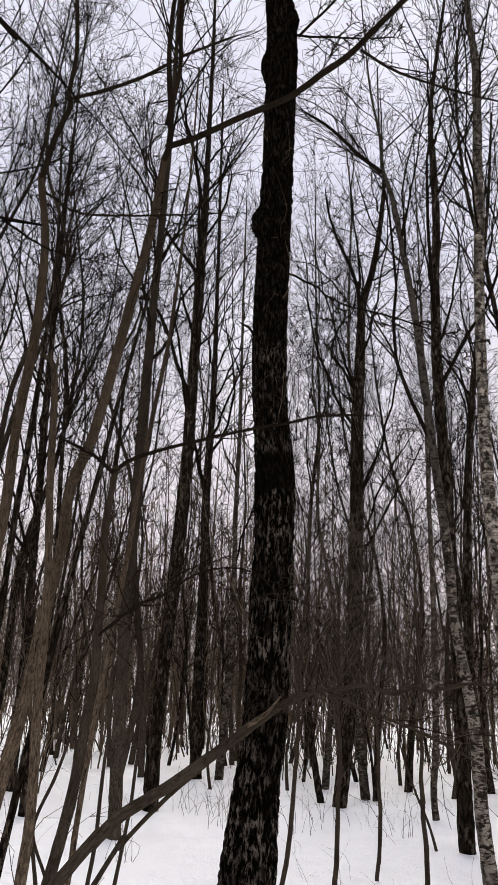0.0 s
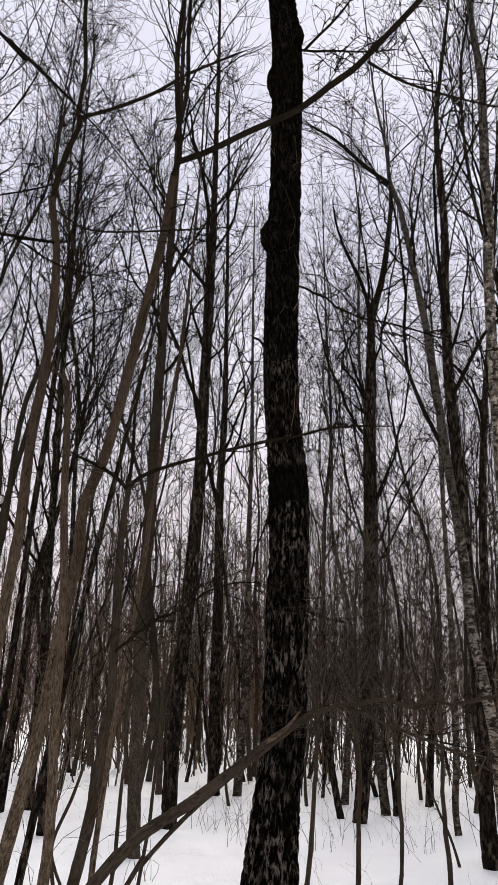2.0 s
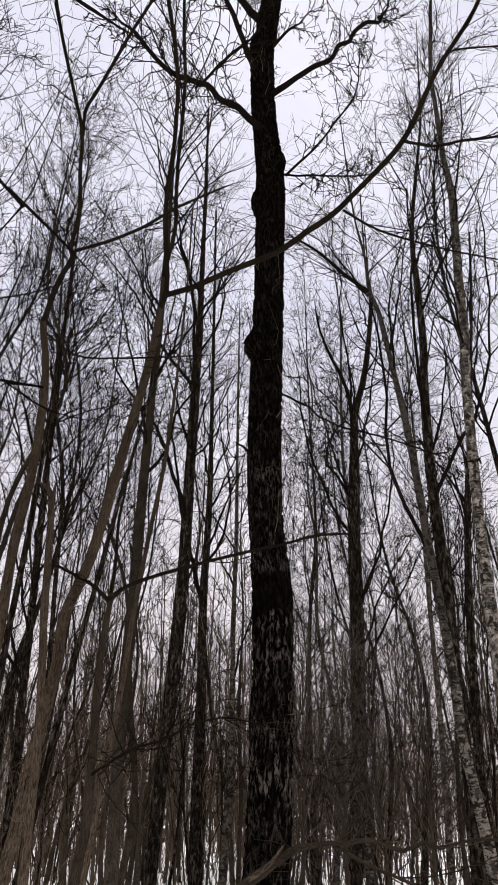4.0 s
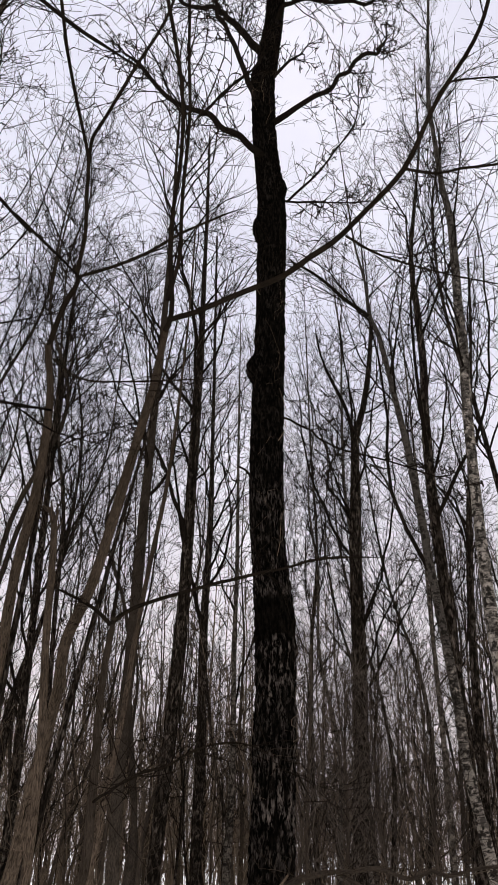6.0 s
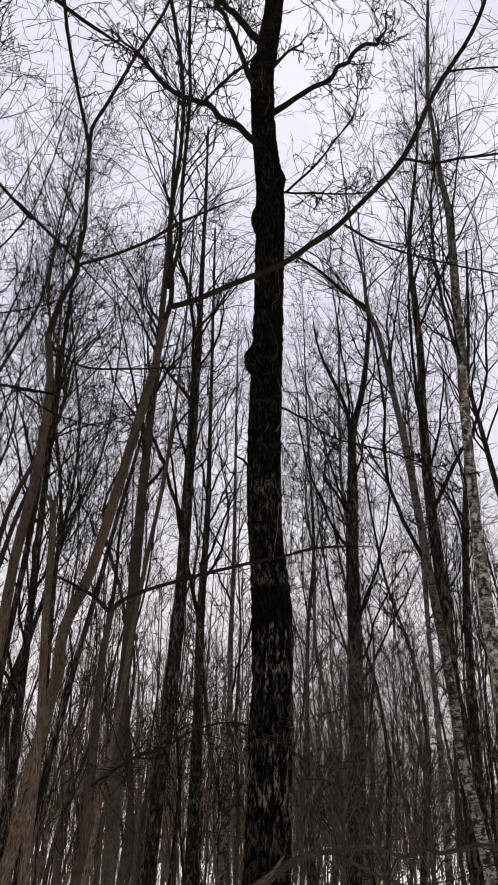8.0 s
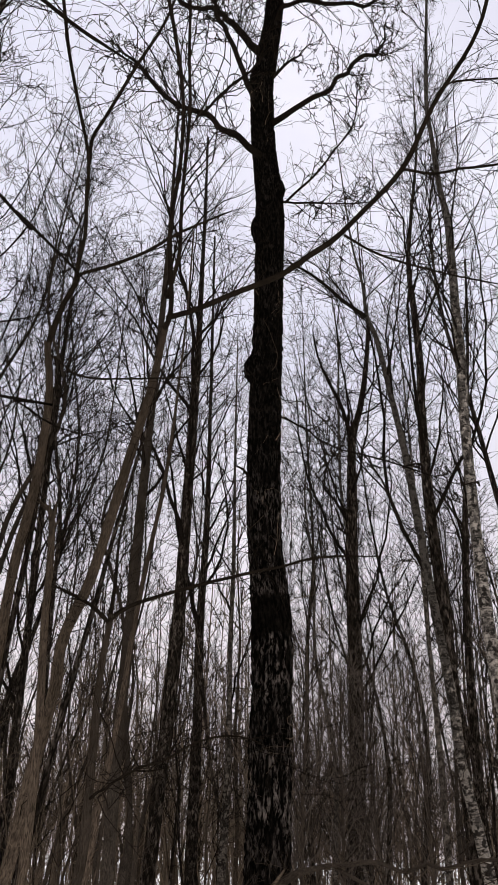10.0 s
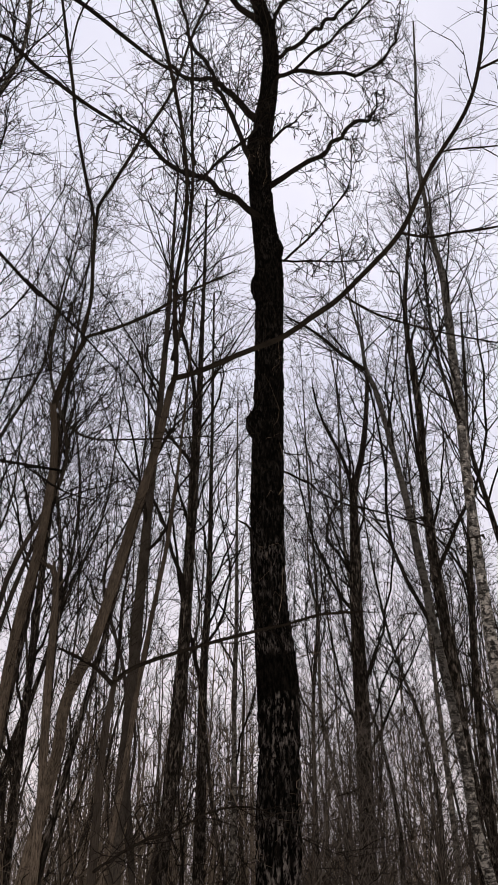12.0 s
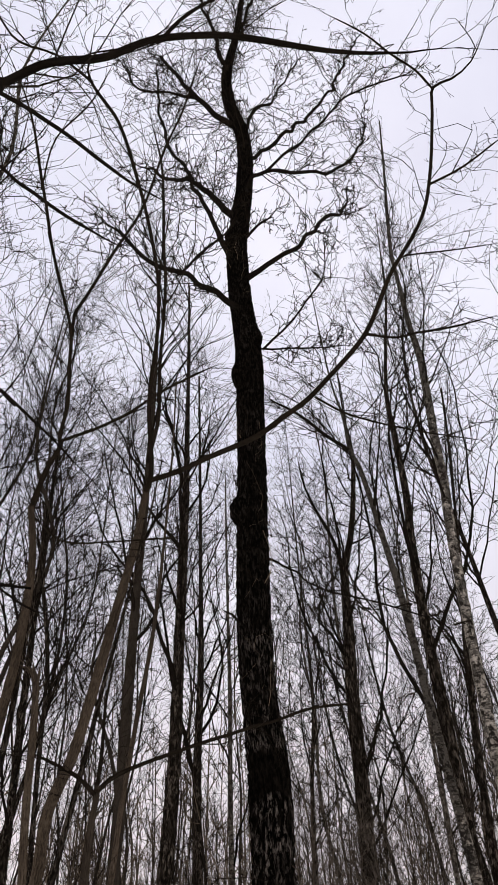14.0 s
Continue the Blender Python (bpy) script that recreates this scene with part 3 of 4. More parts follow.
CLUMP = "stems of the leaning clump"
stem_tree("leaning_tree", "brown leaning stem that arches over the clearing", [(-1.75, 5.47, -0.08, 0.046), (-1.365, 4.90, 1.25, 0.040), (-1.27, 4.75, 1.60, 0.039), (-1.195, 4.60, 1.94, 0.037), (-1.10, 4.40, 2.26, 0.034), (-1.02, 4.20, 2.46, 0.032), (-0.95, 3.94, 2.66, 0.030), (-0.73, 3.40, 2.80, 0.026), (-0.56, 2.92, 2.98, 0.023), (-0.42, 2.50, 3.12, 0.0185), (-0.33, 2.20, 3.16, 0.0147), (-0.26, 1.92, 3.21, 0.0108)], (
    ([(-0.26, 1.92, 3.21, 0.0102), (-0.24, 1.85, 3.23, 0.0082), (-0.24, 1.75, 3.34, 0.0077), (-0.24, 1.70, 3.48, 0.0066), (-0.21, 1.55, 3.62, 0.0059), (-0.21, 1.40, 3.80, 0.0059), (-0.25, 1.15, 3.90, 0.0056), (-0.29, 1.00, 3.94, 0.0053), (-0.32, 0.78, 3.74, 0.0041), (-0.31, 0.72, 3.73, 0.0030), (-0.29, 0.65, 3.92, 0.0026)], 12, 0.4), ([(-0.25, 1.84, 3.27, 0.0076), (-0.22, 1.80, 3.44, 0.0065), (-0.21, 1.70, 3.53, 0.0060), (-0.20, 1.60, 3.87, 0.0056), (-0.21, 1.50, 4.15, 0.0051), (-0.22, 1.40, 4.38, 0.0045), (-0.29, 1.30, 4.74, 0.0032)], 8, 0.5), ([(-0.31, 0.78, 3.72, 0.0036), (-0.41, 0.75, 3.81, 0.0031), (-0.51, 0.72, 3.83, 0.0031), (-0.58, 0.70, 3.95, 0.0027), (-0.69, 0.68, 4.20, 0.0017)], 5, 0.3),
    ([(-0.25, 1.88, 3.22, 0.0092), (-0.15, 1.82, 3.21, 0.0089), (0.00, 1.75, 3.23, 0.0087), (0.13, 1.70, 3.26, 0.0090), (0.21, 1.66, 3.30, 0.0089), (0.27, 1.63, 3.33, 0.0088), (0.34, 1.58, 3.38, 0.0077), (0.49, 1.54, 3.56, 0.0082), (0.58, 1.42, 3.72, 0.0071), (0.65, 1.25, 3.75, 0.0062), (0.65, 1.08, 3.72, 0.0053), (0.66, 0.95, 3.88, 0.0047), (0.63, 0.85, 3.82, 0.0040), (0.66, 0.80, 3.76, 0.0034), (0.70, 0.75, 3.75, 0.0028), (0.75, 0.70, 3.85, 0.0024), (0.82, 0.66, 4.00, 0.0015)], 10, 0.3), ([(0.31, 1.62, 3.35, 0.0040), (0.41, 1.60, 3.25, 0.0033), (0.58, 1.60, 3.19, 0.0027), (0.84, 1.60, 3.13, 0.0016)], 6, 0.3), ([(0.49, 1.54, 3.56, 0.0047), (0.58, 1.52, 3.52, 0.0040), (0.65, 1.50, 3.52, 0.0040), (0.77, 1.50, 3.54, 0.0035), (0.95, 1.50, 3.60, 0.0023)], 6, 0.3), ([(0.58, 1.40, 3.72, 0.0029), (0.63, 1.40, 3.79, 0.0030), (0.80, 1.40, 3.82, 0.0024), (0.99, 1.40, 3.86, 0.0018)], 5, 0.25), ([(0.65, 1.09, 3.72, 0.0037), (0.75, 1.05, 3.75, 0.0031), (0.92, 1.05, 3.94, 0.0022)], 5, 0.25), ([(0.63, 0.85, 3.81, 0.0030), (0.60, 0.85, 3.94, 0.0031), (0.54, 0.85, 4.06, 0.0032), (0.48, 0.85, 4.21, 0.0028), (0.35, 0.85, 4.42, 0.0018)], 5, 0.25)), BARK_BROWN, 21, 26, 0.7, 0.35, CLUMP, limb_bark=LIMB_BROWN_BACKLIT, twig_bark_=TWIG_DARK)
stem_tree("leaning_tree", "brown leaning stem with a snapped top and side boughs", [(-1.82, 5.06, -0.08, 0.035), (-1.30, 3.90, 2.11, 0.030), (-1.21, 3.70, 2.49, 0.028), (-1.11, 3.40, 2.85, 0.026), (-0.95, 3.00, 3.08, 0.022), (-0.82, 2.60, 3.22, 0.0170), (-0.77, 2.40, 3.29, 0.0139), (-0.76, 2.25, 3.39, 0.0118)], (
    ([(-0.767, 2.30, 3.36, 0.0125), (-0.75, 2.25, 3.405, 0.0116), (-0.69, 2.15, 3.49, 0.0103), (-0.62, 2.05, 3.52, 0.0086), (-0.60, 1.96, 3.49, 0.0083), (-0.58, 1.90, 3.60, 0.0069), (-0.56, 1.80, 3.69, 0.0068), (-0.56, 1.72, 3.83, 0.0061), (-0.55, 1.40, 3.80, 0.0052), (-0.50, 1.06, 3.69, 0.0045), (-0.50, 0.88, 3.76, 0.0032), (-0.56, 0.78, 3.89, 0.0027), (-0.62, 0.72, 3.97, 0.0016)], 12, 0.35), ([(-0.56, 1.75, 3.81, 0.0061), (-0.55, 1.70, 3.88, 0.0061), (-0.51, 1.66, 3.92, 0.0058), (-0.40, 1.55, 4.04, 0.0058), (-0.29, 1.45, 4.17, 0.0051), (-0.21, 1.35, 4.41, 0.0045), (-0.12, 1.25, 4.63, 0.0038), (-0.03, 1.15, 5.03, 0.0024)], 10, 0.35), ([(-0.60, 1.96, 3.47, 0.0062), (-0.43, 2.10, 3.70, 0.0067), (-0.30, 2.30, 4.03, 0.0062), (-0.13, 2.50, 4.37, 0.0051), (-0.01, 2.60, 4.54, 0.0036)], 9, 0.4), ([(-0.75, 2.30, 3.36, 0.0043), (-0.56, 2.05, 3.10, 0.0038), (-0.43, 2.05, 3.09, 0.0031), (-0.30, 2.05, 3.09, 0.0031), (0.01, 2.00, 3.08, 0.0018)], 7, 0.4), ([(-0.50, 1.06, 3.67, 0.0028), (-0.47, 1.00, 3.85, 0.0023), (-0.39, 1.00, 4.09, 0.0025), (-0.34, 1.00, 4.41, 0.0013)], 4, 0.2)), BARK_BROWN, 22, 14, 0.5, 0.3, CLUMP, limb_bark=LIMB_BROWN_BACKLIT, twig_bark_=TWIG_DARK)
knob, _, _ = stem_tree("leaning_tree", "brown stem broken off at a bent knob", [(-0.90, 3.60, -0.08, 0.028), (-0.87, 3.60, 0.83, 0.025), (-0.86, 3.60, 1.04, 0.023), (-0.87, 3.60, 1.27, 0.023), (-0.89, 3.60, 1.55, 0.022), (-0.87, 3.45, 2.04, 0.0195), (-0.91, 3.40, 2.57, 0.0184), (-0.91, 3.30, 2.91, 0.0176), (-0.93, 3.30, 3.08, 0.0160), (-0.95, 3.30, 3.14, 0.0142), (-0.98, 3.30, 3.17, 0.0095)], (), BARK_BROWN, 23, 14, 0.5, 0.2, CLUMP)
for a, b, r0 in (((-0.93, 3.30, 3.08), (-0.925, 3.30, 3.19), 0.012), ((-0.95, 3.30, 3.12), (-0.96, 3.28, 3.20), 0.009), ((-0.97, 3.30, 3.15), (-1.03, 3.27, 3.18), 0.009), ((-0.92, 3.31, 3.06), (-0.885, 3.29, 3.10), 0.008)):
    mid = tuple((u + v) / 2 + 0.004 for u, v in zip(a, b))
    part("splinter", Tubes().add(*curve([(*a, r0), (*mid, r0 * 0.6), (*b, 0.0012)], 0.015), 6).mesh("splinter", np.array(knob.location)), BARK_BROWN, knob)
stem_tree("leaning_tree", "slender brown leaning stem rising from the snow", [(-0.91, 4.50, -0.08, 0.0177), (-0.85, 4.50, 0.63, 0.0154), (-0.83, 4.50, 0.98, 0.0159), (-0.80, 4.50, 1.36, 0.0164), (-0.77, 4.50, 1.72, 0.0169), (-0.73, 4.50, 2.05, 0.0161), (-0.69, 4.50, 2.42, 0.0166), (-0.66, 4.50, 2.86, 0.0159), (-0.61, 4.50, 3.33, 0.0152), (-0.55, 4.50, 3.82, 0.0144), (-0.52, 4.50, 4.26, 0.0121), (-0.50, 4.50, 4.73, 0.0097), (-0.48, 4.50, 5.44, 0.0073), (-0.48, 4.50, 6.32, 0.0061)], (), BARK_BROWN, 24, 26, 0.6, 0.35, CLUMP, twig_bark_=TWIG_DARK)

stem_tree("leaning_tree", "dark thin stem leaning beside the brown ones", [(-1.85, 6.50, -0.08, 0.033), (-1.70, 6.50, 1.12, 0.029), (-1.61, 6.50, 1.79, 0.028), (-1.52, 6.50, 2.46, 0.028), (-1.44, 6.50, 3.02, 0.027), (-1.34, 6.50, 3.62, 0.025), (-1.23, 6.50, 4.37, 0.020), (-1.10, 6.50, 5.12, 0.0158), (-0.95, 6.50, 6.05, 0.0110), (-0.83, 6.50, 7.00, 0.0076)], (), BARK_DARK, 25, 26, 0.8, 0.3, CLUMP, twig_bark_=TWIG_DARK)
stem_tree("leaning_tree", "dark leaning stem at the edge of the clump", [(-2.29, 7.00, -0.08, 0.041), (-2.26, 7.00, 1.78, 0.035), (-2.25, 7.00, 2.40, 0.033), (-2.24, 7.00, 3.27, 0.031), (-2.21, 7.00, 4.11, 0.029), (-2.20, 7.00, 4.87, 0.024), (-2.20, 7.00, 5.69, 0.0192), (-2.23, 7.00, 6.73, 0.0120)], (), BARK_DARK, 26, 20, 0.8, 0.3, CLUMP, twig_bark_=TWIG_DARK)

# ---- boughs that hang in from a tree beside the path ----
stem_tree("overhanging_tree", "dark tree whose long bare boughs hang overhead", [(-2.6, 1.2, -0.08, 0.15), (-2.6, 1.2, 2.0, 0.13), (-2.55, 1.2, 4.5, 0.11), (-2.5, 1.25, 8.0, 0.07), (-2.5, 1.3, 11.0, 0.03)], (
    ([(-2.55, 1.2, 3.3, 0.035), (-1.6, 0.9, 3.5, 0.026)] + [(-0.62, 0.77, 3.61, 0.0121), (-0.53, 0.75, 3.64, 0.0115), (-0.41, 0.75, 3.77, 0.0115), (-0.28, 0.75, 3.81, 0.0110), (-0.14, 0.75, 3.92, 0.0101), (0.01, 0.75, 3.94, 0.0096), (0.12, 0.75, 3.91, 0.0095), (0.35, 0.75, 3.83, 0.0081), (0.51, 0.75, 3.82, 0.0068), (0.63, 0.75, 3.83, 0.0056), (0.82, 0.75, 3.82, 0.0037)], 16, 0.45), ([(-2.55, 1.2, 4.6, 0.013)] + [(-1.09, 1.30, 5.00, 0.0108), (-0.91, 1.30, 4.83, 0.0095), (-0.63, 1.30, 4.53, 0.0080), (-0.43, 1.30, 4.27, 0.0067), (-0.25, 1.30, 4.06, 0.0056), (-0.03, 1.30, 3.85, 0.0030)], 10, 0.4),
    ([(-2.55, 1.25, 5.2, 0.013)] + [(-1.43, 1.90, 5.57, 0.0112), (-1.16, 1.90, 5.31, 0.0095), (-0.91, 1.90, 5.02, 0.0090), (-0.65, 1.90, 4.75, 0.0075), (-0.30, 1.90, 4.46, 0.0041)], 9, 0.4), ([(-2.55, 1.25, 5.4, 0.013)] + [(-0.79, 1.55, 3.46, 0.0056), (-0.68, 1.55, 3.34, 0.0049), (-0.54, 1.55, 3.19, 0.0048), (-0.43, 1.55, 3.06, 0.0041), (-0.32, 1.55, 2.94, 0.0034), (-0.22, 1.55, 2.82, 0.0022)], 8, 0.4), ([(-2.55, 1.3, 2.9, 0.013)] + [(-0.55, 1.30, 2.53, 0.0036), (-0.47, 1.30, 2.51, 0.0032), (-0.37, 1.30, 2.45, 0.0031), (-0.25, 1.30, 2.42, 0.0026), (-0.11, 1.30, 2.40, 0.0018)], 8, 0.4), ([(-0.14, 0.76, 3.93, 0.0058), (-0.09, 0.77, 4.11, 0.0054), (-0.01, 0.77, 4.25, 0.0049), (0.10, 0.77, 4.37, 0.0037)], 4, 0.3)), BARK_DARK, 31, 0, limb_bark=LIMB_DARK, twig_bark_=TWIG_DARK)
stem_tree("slender_tree", "slender brown tree forked into two level boughs", [(-0.98, 3.90, -0.08, 0.035), (-0.82, 3.90, 0.77, 0.030), (-0.78, 3.90, 0.97, 0.029), (-0.74, 3.90, 1.24, 0.027), (-0.72, 3.90, 1.50, 0.024), (-0.68, 3.80, 1.68, 0.022), (-0.67, 3.70, 2.03, 0.0190), (-0.66, 3.60, 2.41, 0.0163), (-0.62, 3.50, 2.68, 0.0124)], (([(-0.63, 3.50, 2.65, 0.0123), (-0.54, 3.55, 2.74, 0.0103), (-0.29, 3.60, 2.85, 0.0094), (0.03, 3.70, 2.97, 0.0085), (0.25, 3.90, 3.10, 0.0077), (0.50, 4.10, 3.23, 0.0081), (0.95, 4.30, 3.32, 0.0057)], 12, 0.5), ([(-0.63, 3.50, 2.64, 0.0112), (-0.73, 3.50, 2.72, 0.0090), (-0.85, 3.50, 2.78, 0.0079), (-0.95, 3.50, 2.83, 0.0046)], 6, 0.5), ([(-0.63, 3.52, 2.66, 0.0112), (-0.64, 3.60, 2.86, 0.0093), (-0.66, 3.70, 3.14, 0.0074), (-0.65, 3.80, 3.50, 0.0053)], 10, 0.5), ([(-0.67, 3.75, 1.88, 0.0067), (-0.38, 2.80, 1.91, 0.0050), (-0.18, 2.20, 1.91, 0.0033), (-0.09, 1.95, 1.92, 0.0029), (-0.01, 1.88, 1.93, 0.0023), (0.05, 1.85, 1.92, 0.0022), (0.09, 1.85, 1.90, 0.0017), (0.14, 1.85, 1.84, 0.0011), (0.20, 1.85, 1.77, 0.0011)], 16, 0.45)), BARK_BENT, 32, 16, 0.5, 0.35, limb_bark=LIMB_BROWN_BACKLIT, twig_bark_=TWIG_DARK)

# ---- the bent stem close to the path ----
bent, _, _ = stem_tree("bent_stem", "brown bent stem leaning low across the view", [(-1.39, 1.05, -0.08, 0.0197), (-0.46, 2.40, 1.11, 0.0171), (-0.39, 2.50, 1.19, 0.0181), (-0.32, 2.60, 1.26, 0.0184), (-0.19, 2.80, 1.33, 0.0186), (-0.01, 2.95, 1.45, 0.0183), (0.10, 3.00, 1.53, 0.0171), (0.21, 2.90, 1.61, 0.0125), (0.28, 2.50, 1.65, 0.0072), (0.33, 2.30, 1.66, 0.0059), (0.38, 2.20, 1.67, 0.0057), (0.42, 2.15, 1.66, 0.0049), (0.45, 2.10, 1.65, 0.0048), (0.50, 2.08, 1.67, 0.0048), (0.53, 2.05, 1.66, 0.0041), (0.61, 2.02, 1.68, 0.0040), (0.70, 2.00, 1.68, 0.0034)], (([(0.31, 2.40, 1.65, 0.0055), (0.39, 2.30, 1.61, 0.0046), (0.47, 2.20, 1.58, 0.0043), (0.58, 2.10, 1.53, 0.0041), (0.70, 2.05, 1.46, 0.0028)], 8, 0.4),), BARK_BENT, 41, 40, 0.45, 0.62, category="fallen branch", step=0.03, lift=0.15, thin=0.0009, depth=2, fan=2, twig_bark_=TWIG_MID)
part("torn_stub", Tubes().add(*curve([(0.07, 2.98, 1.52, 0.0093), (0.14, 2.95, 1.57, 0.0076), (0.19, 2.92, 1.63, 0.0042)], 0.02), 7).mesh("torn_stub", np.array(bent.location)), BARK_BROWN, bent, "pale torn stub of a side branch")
stem_tree("bent_stem", "thin brown stem beside the bent one", [(-1.02, 1.19, -0.08, 0.0091), (-0.37, 2.50, 1.09, 0.0079), (-0.32, 2.60, 1.17, 0.0077), (-0.21, 2.80, 1.28, 0.0077), (-0.07, 2.95, 1.39, 0.0066), (0.05, 3.00, 1.48, 0.0051), (0.14, 3.00, 1.55, 0.0034)], (), BARK_BENT, 42, 6, 0.3, 0.3, category="fallen branch", step=0.03, twig_bark_=TWIG_MID)

# ---- standing trees, one by one ----
def standing(name, label, path, bark, seed, extra=(), **how):
    r_ = np.random.default_rng(seed)
    ob = thing(name, (path[0][0], path[0][1], 0), label, "tree", "trees of the wood")
    p, r = trunk_part(ob, path, bark, 16, 0.07, 0.055, seed)
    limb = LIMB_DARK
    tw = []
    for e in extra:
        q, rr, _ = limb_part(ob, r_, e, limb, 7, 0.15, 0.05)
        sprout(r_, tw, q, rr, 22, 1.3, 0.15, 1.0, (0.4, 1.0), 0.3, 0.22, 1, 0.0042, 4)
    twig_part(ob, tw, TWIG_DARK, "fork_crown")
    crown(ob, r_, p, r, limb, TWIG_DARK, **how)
    return ob


standing("tree", "grey smooth-barked tree standing in the snow", [(-1.39, 9.62, -0.08, 0.094), (-1.39, 9.62, -0.02, 0.082), (-1.42, 9.62, 0.47, 0.078), (-1.46, 9.62, 1.43, 0.078), (-1.50, 9.62, 2.82, 0.079), (-1.49, 9.62, 3.96, 0.076), (-1.50, 9.62, 5.19, 0.072), (-1.50, 9.62, 6.34, 0.068), (-1.50, 9.62, 7.49, 0.063), (-1.48, 9.62, 8.51, 0.055), (-1.48, 9.62, 10.16, 0.046), (-1.50, 9.62, 11.98, 0.036), (-1.55, 9.62, 13.85, 0.025), (-1.56, 9.62, 14.93, 0.0158), (-1.57, 9.62, 16.00, 0.0063)], BARK_GREY, 51, (), start=0.37, limbs=23, stout=0.0075)
standing("tree", "dark rough-barked tree with a forked crown", [(-1.23, 11.83, -0.08, 0.129), (-1.23, 11.83, -0.02, 0.112), (-1.24, 11.83, 1.00, 0.109), (-1.17, 11.83, 2.41, 0.106), (-1.10, 11.83, 3.57, 0.106), (-1.05, 11.83, 5.02, 0.102), (-1.03, 11.83, 6.58, 0.099), (-1.03, 11.83, 8.29, 0.090), (-1.03, 11.83, 9.51, 0.084), (-1.02, 11.83, 10.47, 0.072), (-1.05, 11.83, 12.90, 0.043), (-1.08, 11.83, 14.74, 0.035), (-1.13, 11.83, 17.08, 0.021)], BARK_DARK, 52, ([(-1.02, 11.83, 10.27, 0.040), (-1.22, 11.83, 11.34, 0.037), (-1.45, 11.83, 12.31, 0.028), (-1.68, 11.83, 13.62, 0.0194)],), start=0.37, limbs=23, stout=0.0075)
standing("tree", "dark straight tree forked halfway up", [(-0.82, 16.05, -0.08, 0.151), (-0.83, 16.05, -0.02, 0.131), (-0.87, 16.05, 1.90, 0.118), (-0.89, 16.05, 4.29, 0.098), (-0.94, 16.05, 6.12, 0.096), (-0.90, 16.05, 8.38, 0.067), (-0.96, 16.05, 11.51, 0.047), (-1.02, 16.05, 14.11, 0.037), (-1.12, 16.05, 17.98, 0.026)], BARK_DARK, 53, ([(-0.96, 16.05, 6.05, 0.048), (-1.26, 16.05, 6.93, 0.043), (-1.53, 16.05, 8.06, 0.039), (-1.80, 16.05, 9.55, 0.029), (-2.04, 16.05, 11.46, 0.024)],), start=0.37, limbs=23, stout=0.0075)
standing("tree", "slender grey tree with a spotted trunk", [(-0.35, 16.12, -0.08, 0.108), (-0.35, 16.12, -0.02, 0.094), (-0.27, 16.12, 1.36, 0.083), (-0.21, 16.12, 3.10, 0.066), (-0.24, 16.12, 5.62, 0.053), (-0.23, 16.12, 7.70, 0.044), (-0.28, 16.12, 10.76, 0.029), (-0.30, 16.12, 12.88, 0.0183), (-0.32, 16.12, 15.00, 0.0073)], BARK_BIRCH_OLD, 54, (), start=0.28, limbs=12)
standing("tree", "dark rough-barked tree that forks into two limbs", [(1.68, 12.81, -0.08, 0.145), (1.68, 12.81, -0.02, 0.126), (1.81, 12.81, 1.06, 0.118), (1.95, 12.81, 2.88, 0.120), (2.02, 12.81, 4.89, 0.131), (2.05, 12.81, 6.54, 0.114), (2.11, 12.81, 7.72, 0.100), (2.19, 12.81, 9.04, 0.075), (2.41, 12.81, 9.91, 0.067), (2.57, 12.81, 10.87, 0.053), (2.70, 12.81, 12.17, 0.035), (2.63, 12.81, 13.38, 0.020), (2.63, 12.81, 15.33, 0.0160)], BARK_DARK, 55, ([(2.16, 12.81, 8.91, 0.046), (1.97, 12.81, 9.75, 0.038), (1.75, 12.81, 10.35, 0.034), (1.60, 12.81, 11.04, 0.024), (1.42, 12.81, 12.12, 0.0200)],), start=0.24, limbs=22)
standing("tree", "thin dark tree with a crooked foot", [(1.44, 13.37, -0.08, 0.071), (1.43, 13.37, -0.02, 0.062), (1.31, 13.37, 0.65, 0.055), (1.23, 13.37, 1.46, 0.048), (1.19, 13.37, 2.90, 0.042), (1.23, 13.37, 5.00, 0.035), (1.38, 13.37, 6.73, 0.028), (1.31, 13.37, 9.26, 0.0194), (1.28, 13.37, 11.63, 0.0121), (1.25, 13.37, 14.00, 0.0050)], BARK_DARK, 56, (), start=0.28, limbs=16)
standing("birch_tree", "thin birch with a dark foot in snow", [(2.92, 11.61, -0.08, 0.058), (2.92, 11.61, -0.02, 0.050), (2.90, 11.61, 0.39, 0.047), (2.97, 11.61, 1.16, 0.048), (3.02, 11.61, 2.81, 0.044), (3.03, 11.61, 4.63, 0.034), (3.05, 11.61, 6.65, 0.024), (3.06, 11.61, 9.83, 0.0152), (3.07, 11.61, 13.00, 0.0061)], BARK_BIRCH_OLD, 57, (), start=0.28, limbs=12)
standing("tree", "grey-brown rough tree beside a leaning birch", [(2.65, 9.18, -0.08, 0.107), (2.65, 9.18, -0.02, 0.093), (2.65, 9.18, 0.67, 0.088), (2.66, 9.18, 1.58, 0.080), (2.67, 9.18, 2.57, 0.072), (2.65, 9.18, 3.63, 0.075), (2.63, 9.18, 4.78, 0.074), (2.61, 9.18, 6.03, 0.071), (2.64, 9.18, 7.39, 0.068), (2.71, 9.18, 8.37, 0.059), (2.72, 9.18, 9.41, 0.050), (2.72, 9.18, 10.52, 0.037), (2.90, 9.18, 11.83, 0.031), (3.13, 9.18, 13.38, 0.020), (3.23, 9.18, 14.94, 0.0126), (3.33, 9.18, 16.50, 0.0050)], BARK_DARK, 58, (), start=0.28, limbs=18)
